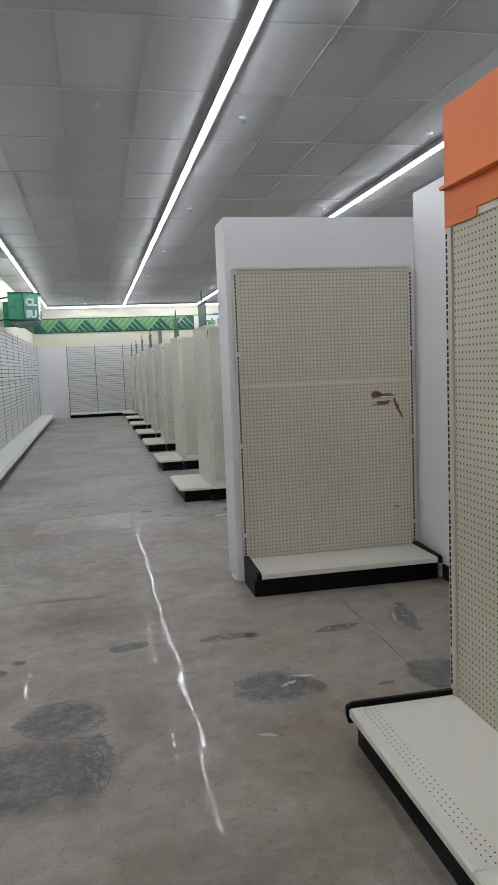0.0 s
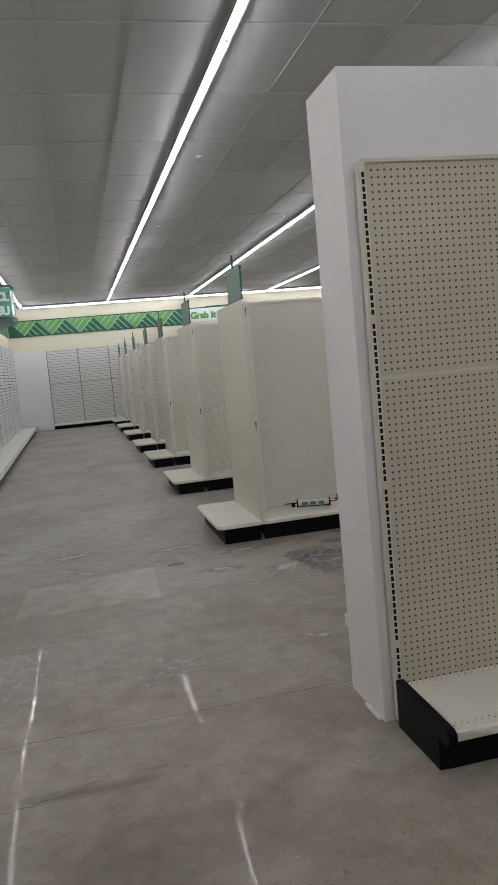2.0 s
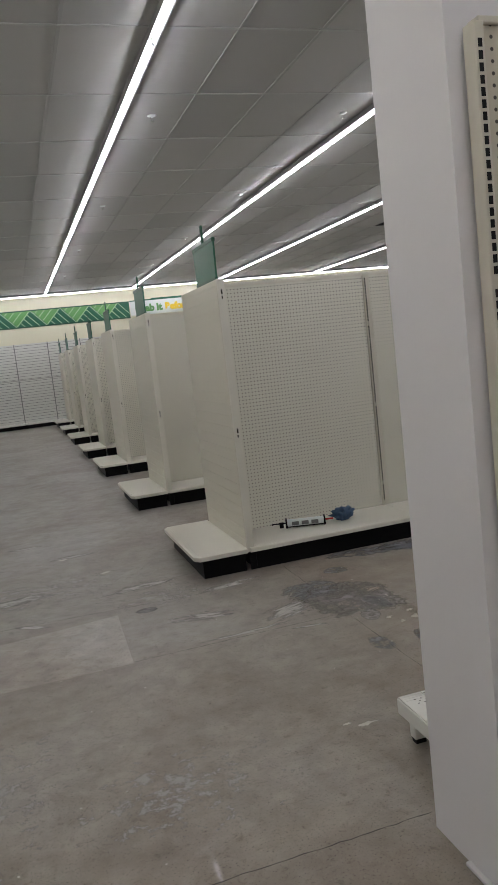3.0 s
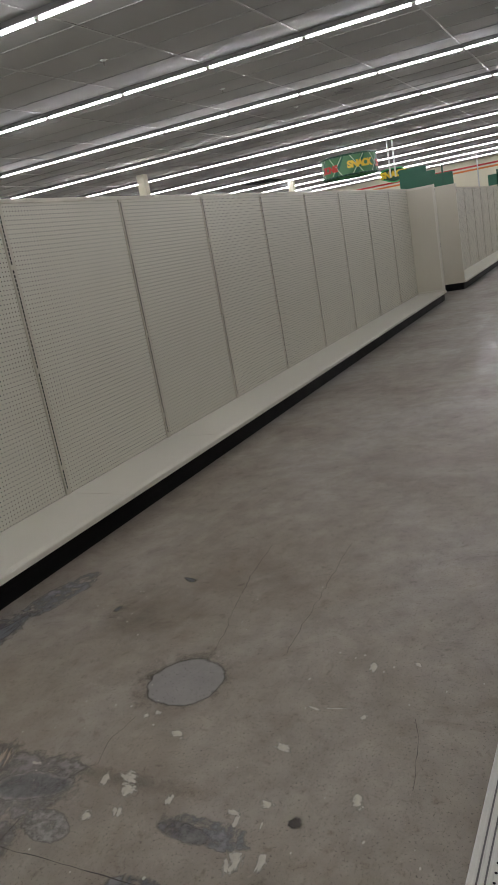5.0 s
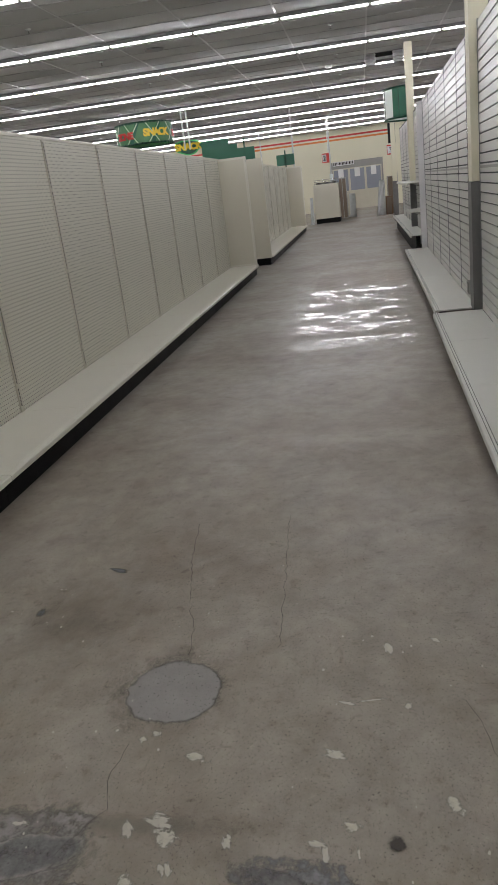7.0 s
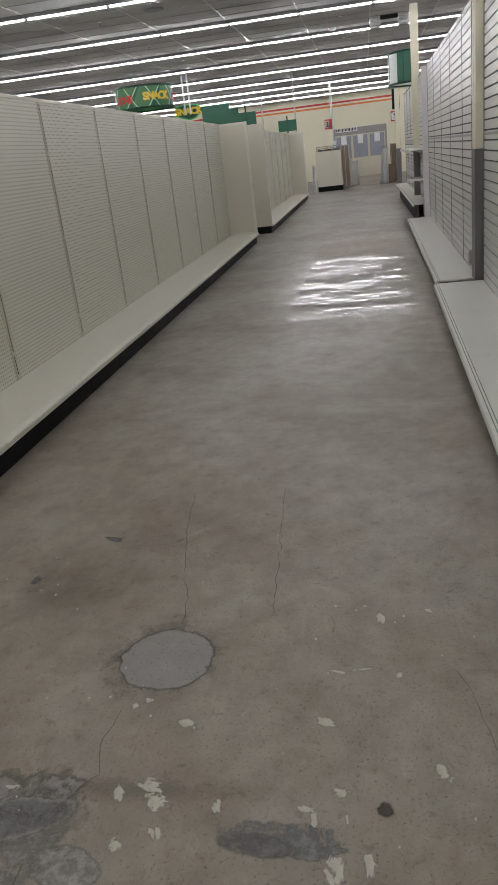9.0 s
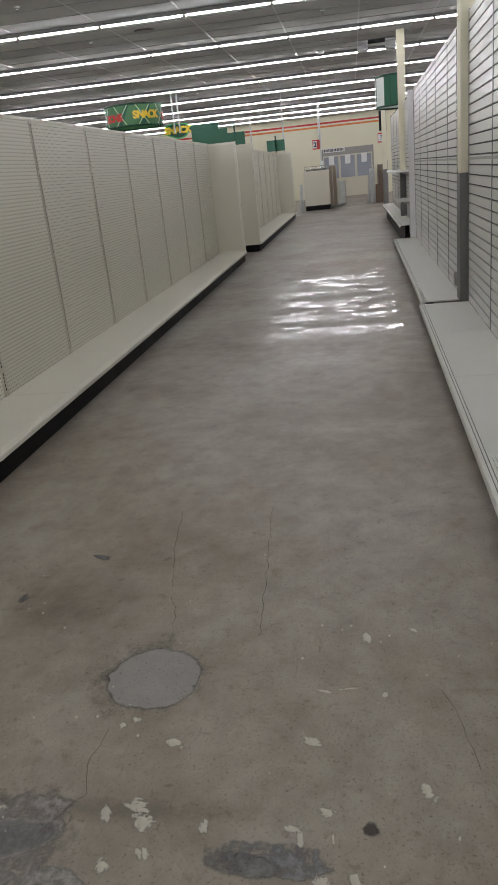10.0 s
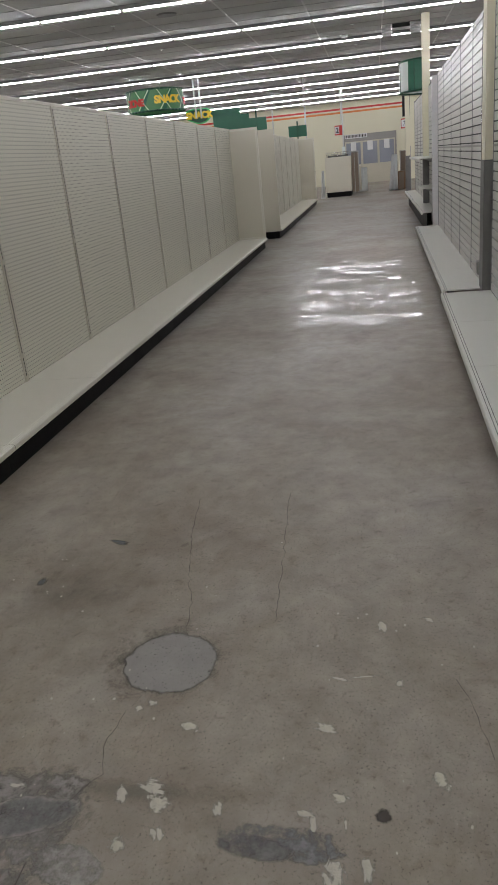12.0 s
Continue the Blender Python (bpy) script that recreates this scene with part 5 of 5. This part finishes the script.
DARK_CEMENT = cement("dark_cement", (0.15, 0.145, 0.142), (0.245, 0.238, 0.232), (0.26, 0.24, 0.215), 0.9, 0.16, 4, thin=0.7, rim_width=0.16)
FLOOD_CEMENT = cement("smoothed_cement", (0.165, 0.158, 0.152), (0.245, 0.237, 0.23), (0.25, 0.23, 0.205), 0.5, 0.4, 4, 4.0, 2.5, thin=0.6, rim_width=0.2)
CRUMB_CEMENT = cement("crumbled_cement", (0.15, 0.146, 0.145), (0.245, 0.24, 0.237), (0.40, 0.375, 0.335), 0.75, 0.08, 7, tone=6, thin=0.55, rim_width=0.2)
BLUE_CEMENT = cement("blue_grey_cement", (0.155, 0.155, 0.160), (0.30, 0.30, 0.304), (0.245, 0.232, 0.216), 1.3, 0.13, 6, 2.0, 9, thin=0.95, rim_width=0.2)
BROKEN_CEMENT = cement("broken_concrete", (0.155, 0.136, 0.118), (0.345, 0.33, 0.315), (0.19, 0.165, 0.14), 1.1, 0.12, 5, 3.0, 6, thin=0.9, rim_width=0.16)
ROUND_CEMENT = cement("round_cement_plug", (0.275, 0.262, 0.248), (0.335, 0.322, 0.307), (0.20, 0.178, 0.155), 0.42, 0.07, 9, 2.0, 12, rim_width=0.05, pits=0.9)
HALO = ragged(material("worn_halo", (0.165, 0.135, 0.106), rough=0.5, vary=0.3, scale=14, fine=150, bump=0.1), 1.7, 0.7, 9, 0.8)
PALE_CEMENT = cement("pale_plaster", (0.30, 0.285, 0.262), (0.40, 0.385, 0.36), (0.27, 0.25, 0.225), 0.8, 0.1, 12, 2.0, 20, thin=0.7)
PAINT_DRAG = scrape("dragged_paint", (0.56, 0.535, 0.47), 22, 55, 0.41, 0.10)
THIN_DRAG = scrape("thin_drag", (0.45, 0.435, 0.405), 7, 36, 0.42, 0.16)
SPLINTER = scrape("splintered_filler", (0.47, 0.39, 0.30), 8, 90, 0.47, 0.08)
BLUE_DRAG = scrape("blue_grey_smear", (0.135, 0.14, 0.155), 3.5, 24, 0.47, 0.12)
layer = [0.0]


def mark(kind, x, y, rx, ry, mat, label, turn=0.0):
    """A thin worn film lying on the floor, each a hair above the one laid before."""
    bm = bmesh.new()
    bmesh.ops.create_grid(bm, x_segments=1, y_segments=1, size=1.0)
    for v in bm.verts:
        v.co = (v.co.x * rx * 1.28, v.co.y * ry * 1.28, 0)
    layer[0] += 0.00001
    ob = part(kind, bm, mat, None, at=(x, y, 0.0004 + layer[0]))
    ob.rotation_euler = (0, 0, turn)
    return tagged(ob, label, "floor mark", kind="structure")


for x, y, rx, ry in ((0.6, 1.0, 0.5, 0.4), (0.2, 3.5, 0.6, 0.4), (2.45, 2.5, 0.3, 0.3), (2.11, 5.85, 0.045, 0.42), (0.1, 3.96, 0.35, 0.05), (3.0, 6.4, 0.3, 0.25)):
    mark("floor_stain", x, y, rx, ry, STAIN, "faint brown stain in the concrete floor")
for x, y, rx, ry in ((0.2, 7.6, 0.8, 0.4), (-0.2, 5.2, 0.5, 0.6), (2.3, 3.1, 0.3, 0.25), (1.0, 7.0, 0.5, 0.25), (0.6, 4.9, 0.4, 0.3)):
    mark("floor_scrape", x, y, rx, ry, CHALK, "pale scraped patch in the concrete floor")
for x, y, rx, ry, turn in ((-0.06, 8.34, 0.10, 0.07, 0.1), (0.52, 8.44, 0.25, 0.06, 0.06), (0.19, 9.02, 0.22, 0.05, 0.0), (0.17, 6.93, 0.20, 0.05, -0.5), (1.27, 6.13, 0.40, 0.03, 0.03), (1.38, 6.95, 0.30, 0.07, 0.2),
                           (0.9, 7.3, 0.35, 0.10, 0.15), (0.1, 7.5, 0.35, 0.12, 0.1), (-0.6, 7.9, 0.22, 0.14, 0.4), (1.1, 6.5, 0.25, 0.10, -0.2), (0.97, 1.865, 0.09, 0.03, -0.4), (1.118, 1.962, 0.05, 0.025, -0.1),
                           (1.58, 6.02, 0.17, 0.022, -0.14), (1.725, 5.04, 0.05, 0.010, 0.2), (1.55, 6.3, 0.25, 0.15, 0.4), (2.0, 3.0, 0.15, 0.05, 1.3), (1.8, 2.9, 0.02, 0.5, 0.0)):
    mark("floor_scrape", x, y, rx, ry, THIN_DRAG, "thin pale scrape in the concrete floor", turn)

# cement patches by the start
mark("floor_patch", 0.03, 1.79, 0.37, 0.29, FLOOD_CEMENT, "large square dark cement patch in the floor")
mark("floor_patch", 0.31, 1.82, 0.06, 0.24, BLUE_CEMENT, "flaked blue-grey cement edge in the floor")
mark("floor_patch", 0.16, 2.24, 0.19, 0.185, CRUMB_CEMENT, "round dark cement patch with a crumbled rim")
mark("floor_patch", 1.105, 2.29, 0.20, 0.175, CRUMB_CEMENT, "dark cement patch with a pale crumbled rim")
mark("floor_patch", 1.285, 2.25, 0.06, 0.07, BLUE_CEMENT, "flaked blue-grey cement edge in the floor")
mark("paint_spot", 1.18, 2.305, 0.07, 0.024, PAINT_DRAG, "dragged white paint streak on a cement patch", 0.55)
mark("paint_spot", 1.27, 2.37, 0.10, 0.026, PAINT_DRAG, "dragged white paint streak on a cement patch", -0.2)
mark("floor_patch", 1.0, 2.98, 0.17, 0.05, BLUE_CEMENT, "dark cement streak in the floor", 0.05)
mark("floor_patch", 1.14, 2.97, 0.055, 0.05, CRUMB_CEMENT, "crumbled rim of a filled hole in the floor")
# flat dark disc in the middle of the crumbled ring
mark("floor_patch", 1.138, 2.968, 0.036, 0.034, TAR, "dark round spot at a hole in the floor")
mark("floor_patch", 0.48, 2.99, 0.11, 0.06, BLUE_CEMENT, "blue-grey cement patch in the floor", 0.2)
mark("floor_patch", 1.63, 2.93, 0.14, 0.05, BLUE_CEMENT, "blue-grey cement patch in the floor", 0.2)
mark("floor_patch", 2.06, 3.0, 0.06, 0.22, BLUE_CEMENT, "blue-grey cement streak in the floor", -0.15)
mark("floor_patch", 1.90, 2.2, 0.17, 0.18, DARK_CEMENT, "dark cement patch in the floor")
mark("floor_patch", 1.61, 2.18, 0.05, 0.022, DARK_CEMENT, "small dark cement slot in the floor", 0.2)
mark("floor_patch", -0.08, 2.94, 0.035, 0.03, CRUMB_CEMENT, "small dark filled hole in the floor")
mark("floor_patch", -0.17, 2.82, 0.05, 0.05, DARK_CEMENT, "small dark cement patch in the floor")
mark("floor_patch", 0.84, 6.80, 0.07, 0.045, DARK_CEMENT, "small grey cement patch in the floor")
mark("floor_patch", 0.56, 6.26, 0.07, 0.07, BLUE_CEMENT, "blue-grey corner of a floor slab")

# the long aisle: the round plug, the streak and the broken corner
mark("floor_patch_rim", 2.615, 5.955, 0.18, 0.175, HALO, "dark worn halo round a cement plug in the floor")
mark("floor_patch", 2.600, 5.940, 0.150, 0.145, ROUND_CEMENT, "round grey cement plug in the floor")
mark("floor_patch", 1.995, 5.53, 0.047, 0.15, BLUE_CEMENT, "dark blue-grey cement streak in the floor", -0.1)
mark("floor_patch", 1.975, 5.59, 0.035, 0.085, DARK_CEMENT, "dark cement streak in the floor", -0.1)
mark("floor_patch", 2.075, 5.312, 0.022, 0.020, TAR, "small black tar spot on the floor")
mark("floor_patch", 1.92, 6.30, 0.26, 0.30, BROKEN_CEMENT, "rough broken grey concrete in the floor")
mark("floor_patch", 1.78, 6.55, 0.18, 0.16, BLUE_CEMENT, "blue-grey cement patch in the floor")
mark("floor_patch", 1.90, 5.99, 0.055, 0.09, PALE_CEMENT, "pale plaster crescent in the floor", -0.3)
mark("floor_patch", 2.02, 6.15, 0.06, 0.13, CRUMB_CEMENT, "crumbled dark edge of broken concrete", 0.25)
mark("floor_scrape", 2.10, 6.34, 0.10, 0.055, SPLINTER, "splintered tan filler in the floor", 0.35)
mark("floor_patch", 1.77, 5.63, 0.055, 0.09, BLUE_CEMENT, "dark stained patch in the floor", 0.1)
mark("floor_patch", 2.063, 6.813, 0.08, 0.07, BLUE_CEMENT, "blue-grey cement patch in the floor")
for x, y, rx, ry in ((2.42, 7.06, 0.30, 0.10), (2.75, 7.03, 0.26, 0.12), (3.15, 6.95, 0.28, 0.09)):
    mark("floor_patch", x, y, rx, ry, BLUE_CEMENT, "flaked blue-grey cement beside the kick plate", -0.16)
mark("floor_smear", 2.75, 7.0, 0.40, 0.12, BLUE_DRAG, "blue-grey smear beside the kick plate", -0.16)
mark("floor_smear", 3.05, 6.55, 0.06, 0.04, BLUE_DRAG, "small dark smear on the floor")
mark("floor_smear", 3.35, 6.35, 0.08, 0.03, BLUE_DRAG, "small dark smear on the floor", 1.2)
bm = bmesh.new()
slab_pts = ((-0.265, 6.06), (0.64, 6.06), (0.665, 6.82), (-0.215, 6.70))
low = [bm.verts.new((x, y, 0.0002)) for x, y in slab_pts]
top = [bm.verts.new((0.18 + (x - 0.18) * 0.995, 6.4 + (y - 6.4) * 0.995, 0.0016)) for x, y in slab_pts]
for i in range(4):
    bm.faces.new((low[i], low[(i + 1) % 4], top[(i + 1) % 4], top[i]))
bm.faces.new(top)
SLAB_CONCRETE = CONCRETE.copy()
SLAB_CONCRETE.name = "slab_concrete"
for node in SLAB_CONCRETE.node_tree.nodes:
    if node.type == "VALTORGB" and abs(node.color_ramp.elements[0].position - 0.33) < 0.001 and len(node.color_ramp.elements) == 3:
        for e in node.color_ramp.elements:
            e.color = (e.color[0] * 1.30, e.color[1] * 1.32, e.color[2] * 1.35, 1)
setting("floor_slab", bm, SLAB_CONCRETE, "paler square concrete slab let into the floor", "floor mark")

# dried paint: x, y, half length, half width, turn
SPOTS = ((2.18, 5.18, 0.045, 0.028, 0.2), (2.345, 5.46, 0.05, 0.02, 1.2), (2.537, 5.425, 0.035, 0.009, 1.3), (2.55, 5.36, 0.06, 0.006, 1.75), (2.527, 5.263, 0.022, 0.016, 0.4),
         (2.79, 5.31, 0.04, 0.02, 0.2), (2.121, 5.413, 0.03, 0.022, 1.4), (2.049, 5.468, 0.045, 0.010, 0.2), (2.07, 5.49, 0.03, 0.012, 1.4), (2.048, 5.395, 0.03, 0.006, 0.1), (2.10, 5.93, 0.035, 0.022, 0.3),
         (2.125, 5.86, 0.05, 0.03, 1.2), (2.077, 5.835, 0.05, 0.035, 0.8), (2.066, 5.689, 0.03, 0.018, 0.4), (1.996, 5.812, 0.028, 0.02, 0.5), (1.956, 5.894, 0.035, 0.028, 1.0),
         (1.933, 5.347, 0.045, 0.018, 0.1), (2.104, 6.197, 0.04, 0.014, 1.4), (2.33, 5.813, 0.05, 0.02, 1.3), (2.83, 5.163, 0.025, 0.012, 1.2), (1.917, 5.414, 0.05, 0.03, 0.2),
         (2.396, 5.979, 0.022, 0.014, 0.8), (2.417, 5.943, 0.022, 0.014, 0.7), (1.365, 4.975, 0.06, 0.022, 0.1), (1.30, 5.01, 0.03, 0.012, 0.1), (0.45, 8.39, 0.08, 0.04, 0.1), (0.71, 7.8, 0.07, 0.03, 0.3),
         (-0.8, 8.0, 0.08, 0.06, 0.9), (1.28, 3.02, 0.02, 0.016, 0.3), (1.76, 5.06, 0.05, 0.012, 0.3), (2.43, 6.06, 0.012, 0.010, 0.0), (2.69, 5.50, 0.012, 0.008, 0.0))
for i, (x, y, rx, ry, turn) in enumerate(SPOTS):
    mark("paint_spot", x, y, rx * 1.05, ry * 1.1, PAINT_DRAG if i % 3 else SPOT_WORN, "dried pale paint spot on the floor", turn)
rnd = random.Random(21)
bm = bmesh.new()
for i in range(150):
    if i % 2:
        x, y = rnd.uniform(1.7, 3.4), rnd.uniform(4.9, 7.0)
    else:
        x, y = rnd.uniform(-0.8, 1.6), rnd.uniform(2.4, 9.0)
    r = rnd.uniform(0.0015, 0.005)
    blob(bm, x, y, r, r * rnd.uniform(0.4, 1), 200 + i, 0.4, n=7)
ob = setting("floor_specks", bm, SPOT, "fine pale specks of paint on the floor", "floor mark")
ob.location.z = 0.0014
tagged(ob, kind="stuff")


def crack(pts, w, seed, label="thin dark crack in the concrete floor"):
    r = random.Random(seed)
    wander = 1.2 if "straight" in label else 5
    line = []
    for (xa, ya), (xb, yb) in zip(pts, pts[1:]):
        n = max(2, int(math.hypot(xb - xa, yb - ya) / 0.03))
        for k in range(n):
            f = k / n
            line.append((xa + (xb - xa) * f + r.uniform(-1, 1) * w * wander, ya + (yb - ya) * f + r.uniform(-1, 1) * w * wander))
    line.append(pts[-1])
    bm = bmesh.new()
    prev = None
    for i, (x, y) in enumerate(line):
        j = min(i + 1, len(line) - 1)
        d = Vector((line[j][0] - line[max(i - 1, 0)][0], line[j][1] - line[max(i - 1, 0)][1]))
        s = Vector((-d.y, d.x)).normalized() * w * r.uniform(0.3, 1.0)
        now = (bm.verts.new((x - s.x, y - s.y, 0.0012)), bm.verts.new((x + s.x, y + s.y, 0.0012)))
        if prev:
            bm.faces.new((prev[0], prev[1], now[1], now[0]))
        prev = now
    return setting("floor_crack", bm, CRACK, label, "floor mark")


crack(((2.78, 5.93), (2.92, 5.95), (3.1, 6.0), (3.4, 6.06), (3.75, 6.1)), 0.0012, 1)
crack(((2.80, 5.645), (3.09, 5.66), (3.39, 5.675), (3.8, 5.70)), 0.0012, 2)
crack(((2.38, 6.01), (2.25, 6.03), (2.154, 6.0), (2.0, 6.1)), 0.0010, 3)
crack(((2.55, 5.105), (2.40, 5.07), (2.255, 5.05)), 0.0010, 8)
crack(((-1.0, 4.40), (1.29, 4.40)), 0.0026, 4, "straight joint between concrete slabs")
crack(((-1.0, 6.06), (1.9, 6.085)), 0.0022, 5, "straight joint between concrete slabs")
crack(((1.82, 7.1), (1.80, 6.0), (1.795, 5.4), (1.80, 4.8)), 0.0018, 6, "straight joint between concrete slabs")
crack(((1.805, 3.55), (1.80, 2.9), (1.79, 2.34)), 0.0022, 9, "straight joint between concrete slabs")
crack(((-0.9, 7.02), (0.0, 6.97), (1.2, 6.9)), 0.002, 7, "straight joint between concrete slabs")
crack(((-0.5, 2.03), (-0.05, 2.06), (0.18, 2.05), (0.37, 2.05)), 0.003, 10)
crack(((-0.27, 3.90), (0.0, 3.95), (0.19, 4.01)), 0.002, 11)
crack(((0.30, 2.02), (0.33, 1.85), (0.31, 1.62)), 0.002, 12)

bm = soft(boxes((1.252, 1.268, 4.02, 4.16, 0.0, 0.012)), 0.003)
setting("baseboard", bm, WHITE_PAINT, "loose white strip of caulk at the foot of the wall", "trim")
